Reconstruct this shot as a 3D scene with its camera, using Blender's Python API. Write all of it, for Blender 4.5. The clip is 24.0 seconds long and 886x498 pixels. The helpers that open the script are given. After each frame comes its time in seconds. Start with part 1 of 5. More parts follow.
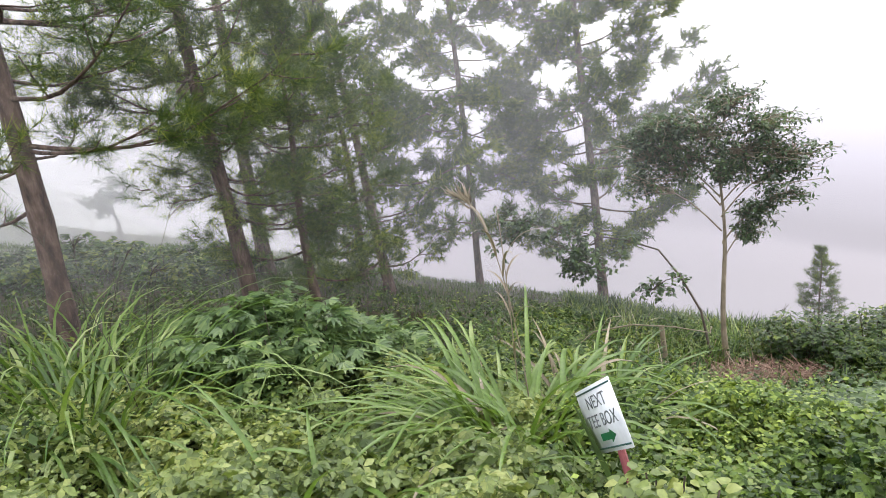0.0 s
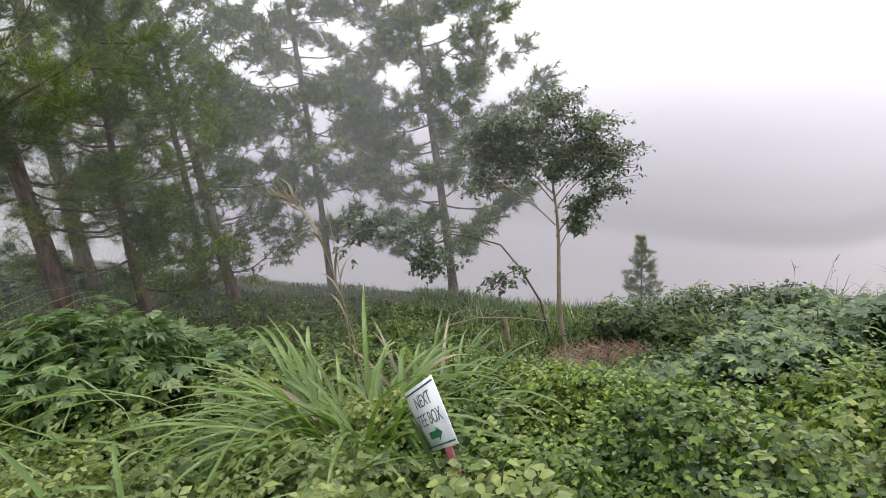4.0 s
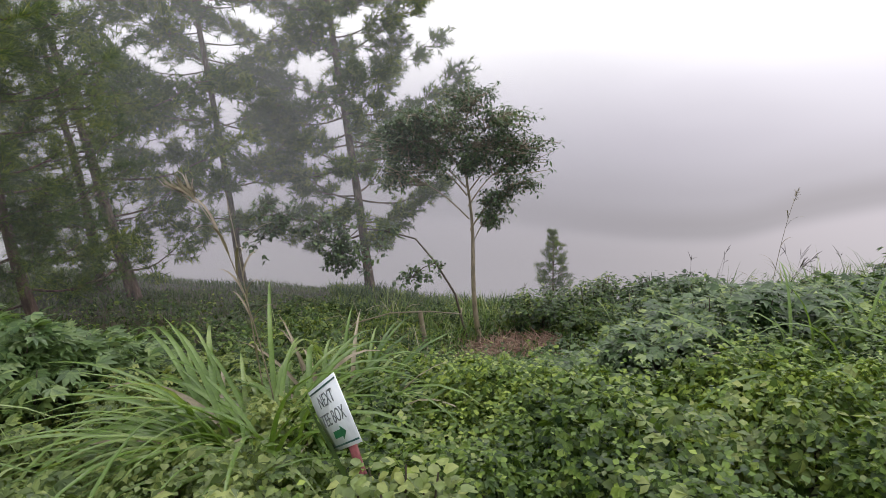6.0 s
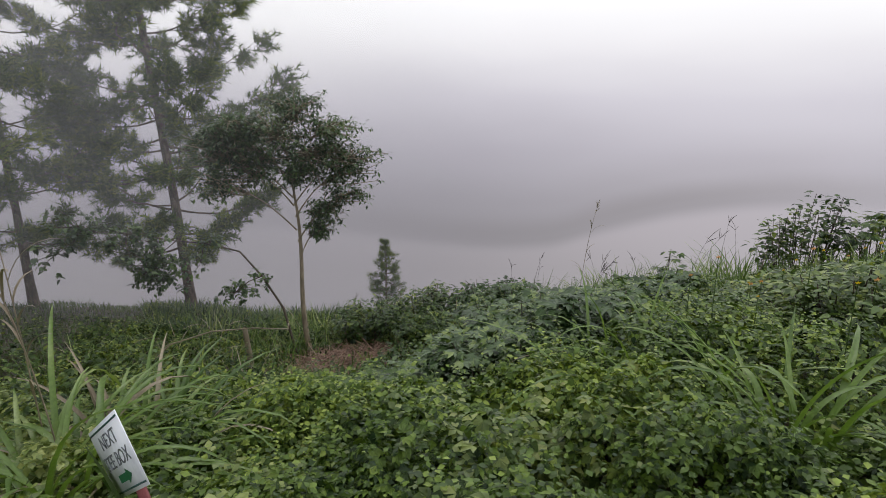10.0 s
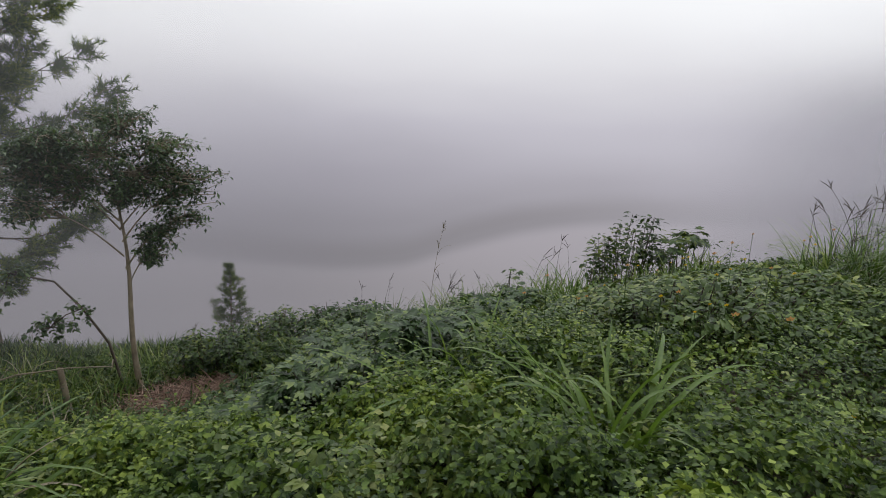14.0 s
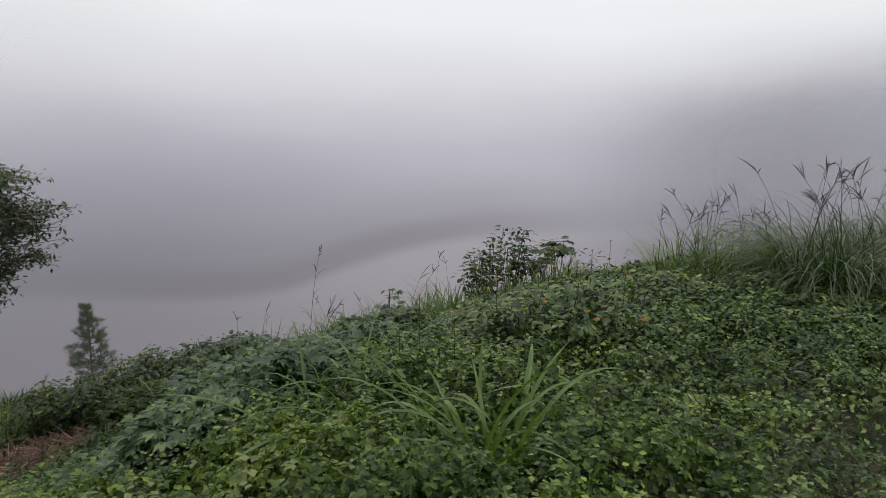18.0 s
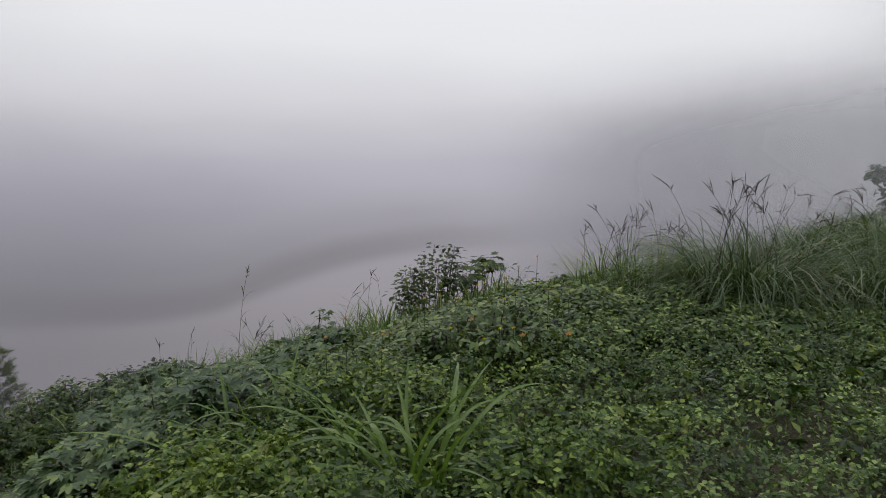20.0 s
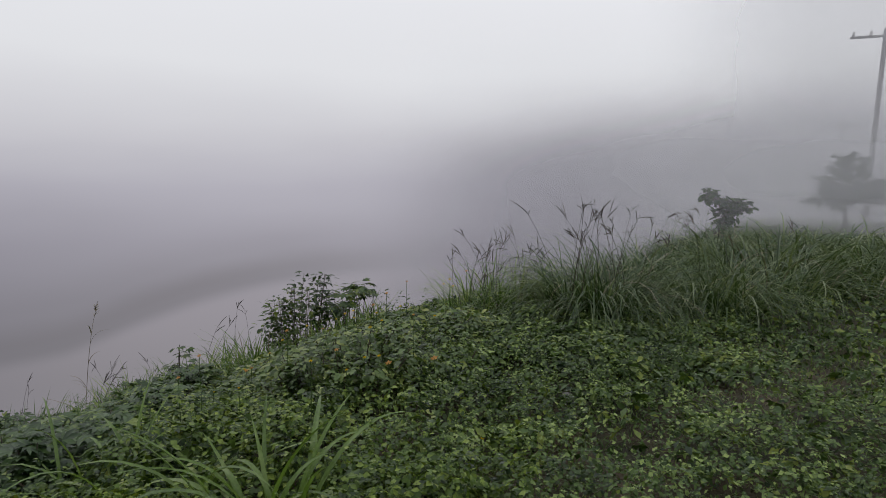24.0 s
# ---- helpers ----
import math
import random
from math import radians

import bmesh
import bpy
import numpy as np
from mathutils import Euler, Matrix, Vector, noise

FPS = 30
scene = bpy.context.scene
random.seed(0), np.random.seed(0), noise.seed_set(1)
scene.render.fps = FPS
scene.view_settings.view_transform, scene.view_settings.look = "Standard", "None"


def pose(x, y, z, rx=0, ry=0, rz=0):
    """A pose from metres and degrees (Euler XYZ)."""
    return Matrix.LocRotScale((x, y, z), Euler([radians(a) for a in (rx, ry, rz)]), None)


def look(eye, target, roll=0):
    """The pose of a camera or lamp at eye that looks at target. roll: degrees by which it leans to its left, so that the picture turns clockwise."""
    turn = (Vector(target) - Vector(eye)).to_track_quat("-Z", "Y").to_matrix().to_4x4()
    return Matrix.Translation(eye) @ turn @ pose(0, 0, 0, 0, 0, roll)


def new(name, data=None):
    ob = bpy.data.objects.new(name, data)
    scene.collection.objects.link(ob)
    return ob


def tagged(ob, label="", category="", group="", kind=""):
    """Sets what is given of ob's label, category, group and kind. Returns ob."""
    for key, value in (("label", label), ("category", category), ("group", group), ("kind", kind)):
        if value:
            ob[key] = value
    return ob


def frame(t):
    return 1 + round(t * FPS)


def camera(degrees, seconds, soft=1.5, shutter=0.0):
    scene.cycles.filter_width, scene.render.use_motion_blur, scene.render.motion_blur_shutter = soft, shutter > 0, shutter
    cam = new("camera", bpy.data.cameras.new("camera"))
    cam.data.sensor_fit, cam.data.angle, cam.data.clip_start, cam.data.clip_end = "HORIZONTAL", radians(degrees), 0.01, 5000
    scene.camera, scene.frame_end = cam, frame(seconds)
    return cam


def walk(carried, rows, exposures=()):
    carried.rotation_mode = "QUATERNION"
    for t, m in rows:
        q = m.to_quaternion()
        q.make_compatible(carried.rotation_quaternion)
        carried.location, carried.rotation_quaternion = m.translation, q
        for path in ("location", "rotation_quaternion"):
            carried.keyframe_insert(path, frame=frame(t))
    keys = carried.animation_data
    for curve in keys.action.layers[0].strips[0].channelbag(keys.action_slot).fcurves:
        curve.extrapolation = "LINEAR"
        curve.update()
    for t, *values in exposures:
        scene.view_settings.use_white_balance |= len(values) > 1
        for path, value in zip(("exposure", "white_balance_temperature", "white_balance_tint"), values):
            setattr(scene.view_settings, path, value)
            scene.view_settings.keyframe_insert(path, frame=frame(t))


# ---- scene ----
cam = camera(72.19, 24.0, soft=0.9, shutter=0.1)

# seconds, eye, target, roll
PATH = [
    (0, (-0.000, 0.000, 1.500), (0.071, 4.856, 0.311), -6.97),
    (0.5, (0.012, 0.011, 1.490), (0.194, 4.860, 0.285), -6.98),
    (1, (0.024, 0.022, 1.482), (0.323, 4.864, 0.271), -6.72),
    (1.5, (0.036, 0.026, 1.477), (0.484, 4.855, 0.257), -6.56),
    (3.5, (0.119, 0.047, 1.473), (1.155, 4.772, 0.207), -6.01),
    (4, (0.133, 0.045, 1.475), (1.360, 4.710, 0.157), -5.66),
    (4.5, (0.149, 0.060, 1.465), (1.595, 4.653, 0.117), -5.02),
    (5, (0.170, 0.073, 1.460), (1.802, 4.595, 0.087), -4.87),
    (5.5, (0.182, 0.074, 1.456), (1.929, 4.547, 0.063), -4.59),
    (6, (0.191, 0.067, 1.454), (2.041, 4.492, 0.039), -3.95),
    (6.5, (0.203, 0.064, 1.453), (2.139, 4.448, 0.029), -3.36),
    (7, (0.217, 0.063, 1.454), (2.316, 4.364, 0.006), -3.16),
    (7.5, (0.229, 0.066, 1.454), (2.454, 4.304, 0.008), -2.92),
    (8, (0.242, 0.066, 1.451), (2.593, 4.231, -0.007), -2.64),
    (8.5, (0.260, 0.066, 1.453), (2.785, 4.128, -0.006), -2.46),
    (9, (0.274, 0.056, 1.456), (2.963, 4.017, 0.015), -1.96),
    (9.5, (0.291, 0.059, 1.457), (3.176, 3.891, 0.046), -0.98),
    (10, (0.297, 0.054, 1.459), (3.301, 3.800, 0.068), -0.52),
    (10.5, (0.307, 0.051, 1.463), (3.418, 3.713, 0.080), -0.38),
    (12.5, (0.348, 0.037, 1.470), (3.851, 3.333, 0.103), 0.35),
    (13, (0.359, 0.031, 1.471), (3.990, 3.215, 0.177), 1.29),
    (13.5, (0.366, 0.023, 1.472), (4.092, 3.110, 0.212), 1.84),
    (14, (0.378, 0.016, 1.474), (4.243, 2.945, 0.256), 1.88),
    (14.5, (0.391, 0.009, 1.481), (4.364, 2.794, 0.275), 1.70),
    (15, (0.401, 0.003, 1.488), (4.489, 2.644, 0.343), 1.92),
    (15.5, (0.409, -0.003, 1.491), (4.572, 2.530, 0.372), 1.73),
    (16, (0.413, -0.013, 1.497), (4.644, 2.412, 0.392), 1.77),
    (16.5, (0.425, -0.015, 1.496), (4.703, 2.326, 0.394), 1.90),
    (17, (0.429, -0.024, 1.501), (4.738, 2.261, 0.399), 1.69),
    (17.5, (0.450, -0.029, 1.498), (4.802, 2.183, 0.415), 1.07),
    (18, (0.461, -0.037, 1.498), (4.854, 2.107, 0.445), 0.74),
    (18.5, (0.466, -0.053, 1.503), (4.916, 1.986, 0.486), 0.56),
    (20.5, (0.492, -0.115, 1.530), (5.168, 1.419, 0.644), 0.68),
    (21, (0.498, -0.133, 1.533), (5.218, 1.273, 0.672), 0.39),
    (21.5, (0.512, -0.144, 1.530), (5.263, 1.169, 0.691), 0.16),
    (22, (0.527, -0.166, 1.528), (5.332, 0.979, 0.754), 0.60),
    (22.5, (0.522, -0.172, 1.534), (5.348, 0.888, 0.774), 0.58),
    (23, (0.518, -0.184, 1.539), (5.373, 0.754, 0.804), 0.51),
    (23.5, (0.513, -0.192, 1.544), (5.389, 0.653, 0.828), 0.72),
    (24, (0.515, -0.201, 1.550), (5.412, 0.520, 0.843), 0.90),
]
EXPOSURES = [(0.0, 0.93, 6500, 10.0), (1.5, 0.86, 6530, 9.6), (3.5, 0.59, 6570, 8.9), (5.0, 0.36, 6600, 8.5), (7.0, 0.08, 6584, 8.5), (8.5, -0.06, 6572, 8.5), (10.0, -0.27, 6560, 8.5), (12.0, -0.43, 6510, 8.5), (14.0, -0.55, 6460, 8.7), (16.0, -0.64, 6435, 8.8), (18.0, -0.68, 6410, 9.0), (21.0, -0.8, 6410, 9.2), (24.0, -0.86, 6410, 9.5)]
walk(cam, [(t, look(eye, target, roll)) for t, eye, target, roll in PATH], exposures=EXPOSURES)


# ---- sky, fog and sun ----
def fog_sky(nt, coord):
    """Overcast fog: colour of the sky by its height over the horizon, brighter overhead, with the faint far bank."""
    n, l = nt.nodes, nt.links
    norm = n.new("ShaderNodeVectorMath")
    norm.operation = "NORMALIZE"
    l.new(coord, norm.inputs[0])
    sep = n.new("ShaderNodeSeparateXYZ")
    l.new(norm.outputs[0], sep.inputs[0])
    warp = n.new("ShaderNodeTexNoise")
    warp.inputs["Scale"].default_value, warp.inputs["Detail"].default_value = 2.2, 3
    squash = n.new("ShaderNodeVectorMath")
    squash.operation = "MULTIPLY"
    squash.inputs[1].default_value = (1, 1, 3.5)
    l.new(norm.outputs[0], squash.inputs[0])
    l.new(squash.outputs[0], warp.inputs["Vector"])
    add = n.new("ShaderNodeMath")
    add.operation = "MULTIPLY_ADD"
    add.inputs[1].default_value, add.inputs[2].default_value = 0.06, -0.03
    l.new(warp.outputs["Fac"], add.inputs[0])
    high = n.new("ShaderNodeMath")
    l.new(sep.outputs["Z"], high.inputs[0])
    l.new(add.outputs[0], high.inputs[1])
    span = n.new("ShaderNodeMapRange")
    span.inputs["From Min"].default_value, span.inputs["From Max"].default_value = -0.6, 1.0
    l.new(high.outputs[0], span.inputs[0])
    ramp = n.new("ShaderNodeValToRGB")
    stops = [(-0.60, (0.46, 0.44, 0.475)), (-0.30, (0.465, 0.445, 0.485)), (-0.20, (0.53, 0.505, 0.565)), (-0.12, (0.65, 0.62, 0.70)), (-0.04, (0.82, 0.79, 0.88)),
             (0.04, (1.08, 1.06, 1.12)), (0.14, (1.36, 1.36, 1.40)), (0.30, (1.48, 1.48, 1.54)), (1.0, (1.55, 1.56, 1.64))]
    e = ramp.color_ramp.elements
    while len(e) < len(stops):
        e.new(0.5)
    for k, (z, c) in zip(e, stops):
        k.position, k.color = (z + 0.6) / 1.6, (*c, 1)
    l.new(span.outputs[0], ramp.inputs[0])
    # the far bank: a dim strip painted into the fog colour, level, then climbing towards +x, with paler mist below it
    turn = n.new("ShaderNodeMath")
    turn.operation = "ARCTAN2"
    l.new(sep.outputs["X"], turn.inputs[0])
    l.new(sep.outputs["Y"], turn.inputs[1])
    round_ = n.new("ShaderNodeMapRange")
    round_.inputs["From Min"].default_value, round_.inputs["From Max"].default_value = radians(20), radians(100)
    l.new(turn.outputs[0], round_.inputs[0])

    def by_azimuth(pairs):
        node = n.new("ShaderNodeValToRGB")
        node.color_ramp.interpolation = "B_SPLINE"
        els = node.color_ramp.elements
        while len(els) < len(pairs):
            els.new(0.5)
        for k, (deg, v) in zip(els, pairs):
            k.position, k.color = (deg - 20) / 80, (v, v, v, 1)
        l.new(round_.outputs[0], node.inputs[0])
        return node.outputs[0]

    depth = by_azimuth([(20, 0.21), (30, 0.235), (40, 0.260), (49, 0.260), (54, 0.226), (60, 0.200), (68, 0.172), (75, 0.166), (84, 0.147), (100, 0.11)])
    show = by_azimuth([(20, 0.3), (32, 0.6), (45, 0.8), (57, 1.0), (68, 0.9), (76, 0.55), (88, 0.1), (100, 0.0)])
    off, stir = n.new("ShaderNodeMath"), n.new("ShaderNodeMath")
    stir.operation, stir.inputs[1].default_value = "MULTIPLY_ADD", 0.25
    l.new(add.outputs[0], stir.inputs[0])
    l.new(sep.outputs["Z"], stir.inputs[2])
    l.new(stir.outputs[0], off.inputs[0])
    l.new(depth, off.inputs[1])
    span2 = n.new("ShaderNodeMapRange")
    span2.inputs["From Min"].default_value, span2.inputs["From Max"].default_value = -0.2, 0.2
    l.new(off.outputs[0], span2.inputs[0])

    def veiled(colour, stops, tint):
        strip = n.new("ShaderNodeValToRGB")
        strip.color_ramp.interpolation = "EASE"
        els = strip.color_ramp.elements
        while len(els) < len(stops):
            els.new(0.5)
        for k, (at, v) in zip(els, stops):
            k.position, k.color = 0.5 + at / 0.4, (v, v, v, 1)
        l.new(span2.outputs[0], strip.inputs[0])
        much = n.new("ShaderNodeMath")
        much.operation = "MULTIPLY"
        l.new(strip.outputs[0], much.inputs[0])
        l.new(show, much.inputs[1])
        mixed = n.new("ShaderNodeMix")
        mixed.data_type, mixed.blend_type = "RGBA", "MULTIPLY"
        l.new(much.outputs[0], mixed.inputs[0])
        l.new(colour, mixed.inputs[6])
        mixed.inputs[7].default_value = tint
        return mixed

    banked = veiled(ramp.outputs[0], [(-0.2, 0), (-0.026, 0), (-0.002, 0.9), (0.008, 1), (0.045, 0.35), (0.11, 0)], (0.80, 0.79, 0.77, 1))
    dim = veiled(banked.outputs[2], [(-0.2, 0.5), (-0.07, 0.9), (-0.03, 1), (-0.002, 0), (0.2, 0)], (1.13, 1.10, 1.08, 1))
    # the low fog's brightness is painted dimmer towards +y
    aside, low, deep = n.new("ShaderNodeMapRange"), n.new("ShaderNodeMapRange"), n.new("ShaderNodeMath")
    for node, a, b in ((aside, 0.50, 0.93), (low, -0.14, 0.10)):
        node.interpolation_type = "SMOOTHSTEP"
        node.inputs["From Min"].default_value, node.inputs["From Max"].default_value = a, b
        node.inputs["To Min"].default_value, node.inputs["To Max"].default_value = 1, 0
    l.new(sep.outputs["X"], aside.inputs[0])
    west, sunk = n.new("ShaderNodeMath"), n.new("ShaderNodeMath")
    west.operation, west.inputs[1].default_value = "MINIMUM", 0.0
    l.new(sep.outputs["X"], west.inputs[0])
    sunk.operation, sunk.inputs[1].default_value = "MULTIPLY_ADD", 1.5
    l.new(west.outputs[0], sunk.inputs[0])
    l.new(high.outputs[0], sunk.inputs[2])
    l.new(sunk.outputs[0], low.inputs[0])
    deep.operation = "MULTIPLY"
    l.new(aside.outputs[0], deep.inputs[0])
    l.new(low.outputs[0], deep.inputs[1])
    dimmer = n.new("ShaderNodeMix")
    dimmer.data_type, dimmer.blend_type = "RGBA", "MULTIPLY"
    l.new(deep.outputs[0], dimmer.inputs[0])
    l.new(dim.outputs[2], dimmer.inputs[6])
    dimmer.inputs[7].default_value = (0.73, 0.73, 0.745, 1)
    # a murky patch painted dark into the low fog towards -y
    beyond, near, bank = n.new("ShaderNodeMapRange"), n.new("ShaderNodeMapRange"), n.new("ShaderNodeMath")
    for node, a, b in ((beyond, 0.30, -0.12), (near, 0.13, -0.03)):
        node.interpolation_type = "SMOOTHSTEP"
        node.inputs["From Min"].default_value, node.inputs["From Max"].default_value = min(a, b), max(a, b)
        node.inputs["To Min"].default_value, node.inputs["To Max"].default_value = 1, 0
    l.new(sep.outputs["Y"], beyond.inputs[0])
    l.new(high.outputs[0], near.inputs[0])
    bank.operation = "MULTIPLY"
    l.new(beyond.outputs[0], bank.inputs[0])
    l.new(near.outputs[0], bank.inputs[1])
    murk = n.new("ShaderNodeMix")
    murk.data_type, murk.blend_type = "RGBA", "MULTIPLY"
    l.new(bank.outputs[0], murk.inputs[0])
    l.new(dimmer.outputs[2], murk.inputs[6])
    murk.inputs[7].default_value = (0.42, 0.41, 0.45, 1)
    return murk.outputs[2]


SUN_UP, SUN_TURN = radians(58), radians(28)
world = bpy.data.worlds.new("world")
scene.world = world
world.use_nodes = True
wn, wl = world.node_tree.nodes, world.node_tree.links
sky = wn.new("ShaderNodeTexSky")
sky.sky_type, sky.sun_disc, sky.sun_elevation, sky.sun_rotation = "NISHITA", False, SUN_UP, SUN_TURN
clear = wn.new("ShaderNodeVectorMath")
clear.operation = "SCALE"
clear.inputs["Scale"].default_value = 0.08
wl.new(sky.outputs[0], clear.inputs[0])
wcoord = wn.new("ShaderNodeTexCoord")
veil = wn.new("ShaderNodeMix")
veil.data_type = "RGBA"
veil.inputs[0].default_value = 0.95
wl.new(clear.outputs[0], veil.inputs[6])
wl.new(fog_sky(world.node_tree, wcoord.outputs["Generated"]), veil.inputs[7])
wl.new(veil.outputs[2], wn["Background"].inputs["Color"])
wn["Background"].inputs["Strength"].default_value = 1.0

sun = new("sun", bpy.data.lights.new("sun", "SUN"))
sun.data.energy, sun.data.angle, sun.data.color = 0.6, radians(25), (1.0, 0.97, 0.92)
sun.matrix_world = look((0, 0, 0), (-math.sin(SUN_TURN) * math.cos(SUN_UP), -math.cos(SUN_TURN) * math.cos(SUN_UP), -math.sin(SUN_UP)))


# ---- materials ----
def material(name):
    m = bpy.data.materials.new(name)
    m.use_nodes = True
    return m, m.node_tree.nodes, m.node_tree.links, m.node_tree.nodes["Principled BSDF"]


def leaf_material(name, dark, light, young, through_light=0.35, rough=0.5, patch=1.3, spec=0.35):
    """Leaf: colour varied from leaf to leaf and in patches over the ground, a little light let through."""
    m, n, l, p = material(name)
    geo = n.new("ShaderNodeNewGeometry")
    ramp = n.new("ShaderNodeValToRGB")
    e = ramp.color_ramp.elements
    e[0].color, e[1].color = (*dark, 1), (*young, 1)
    k = e.new(0.62)
    k.color = (*light, 1)
    noise_ = n.new("ShaderNodeTexNoise")
    noise_.inputs["Scale"].default_value, noise_.inputs["Detail"].default_value = patch, 3
    co = n.new("ShaderNodeTexCoord")
    l.new(co.outputs["Object"], noise_.inputs["Vector"])
    mix = n.new("ShaderNodeMath")
    mix.operation = "MULTIPLY_ADD"
    mix.inputs[1].default_value = 0.80
    l.new(geo.outputs["Random Per Island"], mix.inputs[0])
    shift = n.new("ShaderNodeMath")
    shift.operation = "MULTIPLY_ADD"
    shift.inputs[1].default_value, shift.inputs[2].default_value = 1.6, -0.70
    l.new(noise_.outputs["Fac"], shift.inputs[0])
    l.new(shift.outputs[0], mix.inputs[2])
    l.new(mix.outputs[0], ramp.inputs[0])
    fine = n.new("ShaderNodeTexNoise")
    fine.inputs["Scale"].default_value = 60
    l.new(co.outputs["Object"], fine.inputs["Vector"])
    mottled = n.new("ShaderNodeMix")
    mottled.data_type, mottled.blend_type = "RGBA", "OVERLAY"
    mottled.inputs[0].default_value = 0.35
    l.new(ramp.outputs[0], mottled.inputs[6])
    l.new(fine.outputs["Fac"], mottled.inputs[7])
    l.new(mottled.outputs[2], p.inputs["Base Color"])
    p.inputs["Roughness"].default_value = rough
    p.inputs["Specular IOR Level"].default_value = spec
    tr = n.new("ShaderNodeBsdfTranslucent")
    warm = n.new("ShaderNodeMix")
    warm.data_type, warm.blend_type = "RGBA", "MULTIPLY"
    warm.inputs[0].default_value = 1.0
    warm.inputs[7].default_value = (1.25, 1.25, 0.6, 1)
    l.new(mottled.outputs[2], warm.inputs[6])
    l.new(warm.outputs[2], tr.inputs["Color"])
    both = n.new("ShaderNodeMixShader")
    both.inputs[0].default_value = through_light
    l.new(p.outputs[0], both.inputs[1])
    l.new(tr.outputs[0], both.inputs[2])
    l.new(both.outputs[0], n["Material Output"].inputs["Surface"])
    return m


def rough_material(name, stops, scale=6.0, detail=6, rough=0.85, bump=0.4, stretch=(1, 1, 1), fine=50.0):
    m, n, l, p = material(name)
    co = n.new("ShaderNodeTexCoord")
    mp = n.new("ShaderNodeMapping")
    mp.inputs["Scale"].default_value = stretch
    l.new(co.outputs["Object"], mp.inputs[0])
    a = n.new("ShaderNodeTexNoise")
    a.inputs["Scale"].default_value, a.inputs["Detail"].default_value, a.inputs["Roughness"].default_value = scale, detail, 0.65
    l.new(mp.outputs[0], a.inputs["Vector"])
    ramp = n.new("ShaderNodeValToRGB")
    e = ramp.color_ramp.elements
    while len(e) < len(stops):
        e.new(0.5)
    for k, (at, c) in zip(e, stops):
        k.position, k.color = at, (*c, 1)
    l.new(a.outputs["Fac"], ramp.inputs[0])
    l.new(ramp.outputs[0], p.inputs["Base Color"])
    b = n.new("ShaderNodeTexNoise")
    b.inputs["Scale"].default_value, b.inputs["Detail"].default_value = fine, 4
    l.new(mp.outputs[0], b.inputs["Vector"])
    s = n.new("ShaderNodeMath")
    l.new(a.outputs["Fac"], s.inputs[0])
    l.new(b.outputs["Fac"], s.inputs[1])
    bp = n.new("ShaderNodeBump")
    bp.inputs["Strength"].default_value, bp.inputs["Distance"].default_value = bump, 0.02
    l.new(s.outputs[0], bp.inputs["Height"])
    l.new(bp.outputs[0], p.inputs["Normal"])
    p.inputs["Roughness"].default_value = rough
    return m


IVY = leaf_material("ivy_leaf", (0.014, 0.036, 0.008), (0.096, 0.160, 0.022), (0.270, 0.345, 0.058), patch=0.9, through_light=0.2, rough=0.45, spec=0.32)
WEED = leaf_material("weed_leaf", (0.009, 0.026, 0.005), (0.062, 0.112, 0.022), (0.215, 0.260, 0.043), patch=1.1, through_light=0.2, rough=0.45, spec=0.36)
LAWNLEAF = leaf_material("lawn_leaf", (0.008, 0.023, 0.005), (0.080, 0.139, 0.026), (0.295, 0.385, 0.112), patch=2.4, through_light=0.2, rough=0.45, spec=0.4)
FLOWERLEAF = leaf_material("flowering_shrub_leaf", (0.019, 0.042, 0.009), (0.110, 0.173, 0.048), (0.284, 0.326, 0.085), patch=1.6, through_light=0.25, rough=0.45, spec=0.5)
SHRUB = leaf_material("shrub_leaf", (0.018, 0.044, 0.011), (0.075, 0.130, 0.042), (0.216, 0.281, 0.063), patch=1.5, through_light=0.2, rough=0.45, spec=0.5)
DARKLEAF = leaf_material("dark_leaf", (0.014, 0.034, 0.011), (0.036, 0.074, 0.020), (0.075, 0.12, 0.028), patch=1.8, through_light=0.25)
GRASS = leaf_material("grass_blade", (0.043, 0.095, 0.017), (0.140, 0.226, 0.047), (0.344, 0.404, 0.178), patch=2.0, rough=0.36, spec=0.55)
SILVERGRASS = leaf_material("reed_blade", (0.019, 0.044, 0.013), (0.076, 0.124, 0.043), (0.238, 0.281, 0.162), patch=2.0, rough=0.34, spec=0.6)
MEADOW = leaf_material("meadow_blade", (0.036, 0.063, 0.017), (0.075, 0.114, 0.036), (0.136, 0.166, 0.068), patch=0.6)
DRY = leaf_material("dry_blade", (0.15, 0.12, 0.08), (0.25, 0.21, 0.145), (0.34, 0.30, 0.22), through_light=0.06)
THATCH = leaf_material("dead_lawn_grass", (0.035, 0.030, 0.012), (0.095, 0.078, 0.032), (0.17, 0.145, 0.06), through_light=0.1, patch=3)
STRAW = leaf_material("dead_stalk", (0.096, 0.053, 0.038), (0.307, 0.182, 0.134), (0.480, 0.355, 0.278), through_light=0.05, patch=5)
SEED = leaf_material("seed_head", (0.025, 0.020, 0.016), (0.055, 0.045, 0.035), (0.11, 0.09, 0.07), through_light=0.2)
# paler copy of ivy_leaf: pale leaves, plus haze brightness put into the colour
HAZYIVY = leaf_material("hazy_pale_creeper_leaf", (0.060, 0.098, 0.026), (0.205, 0.265, 0.080), (0.36, 0.39, 0.13), patch=0.9, through_light=0.35, rough=0.42, spec=0.5)
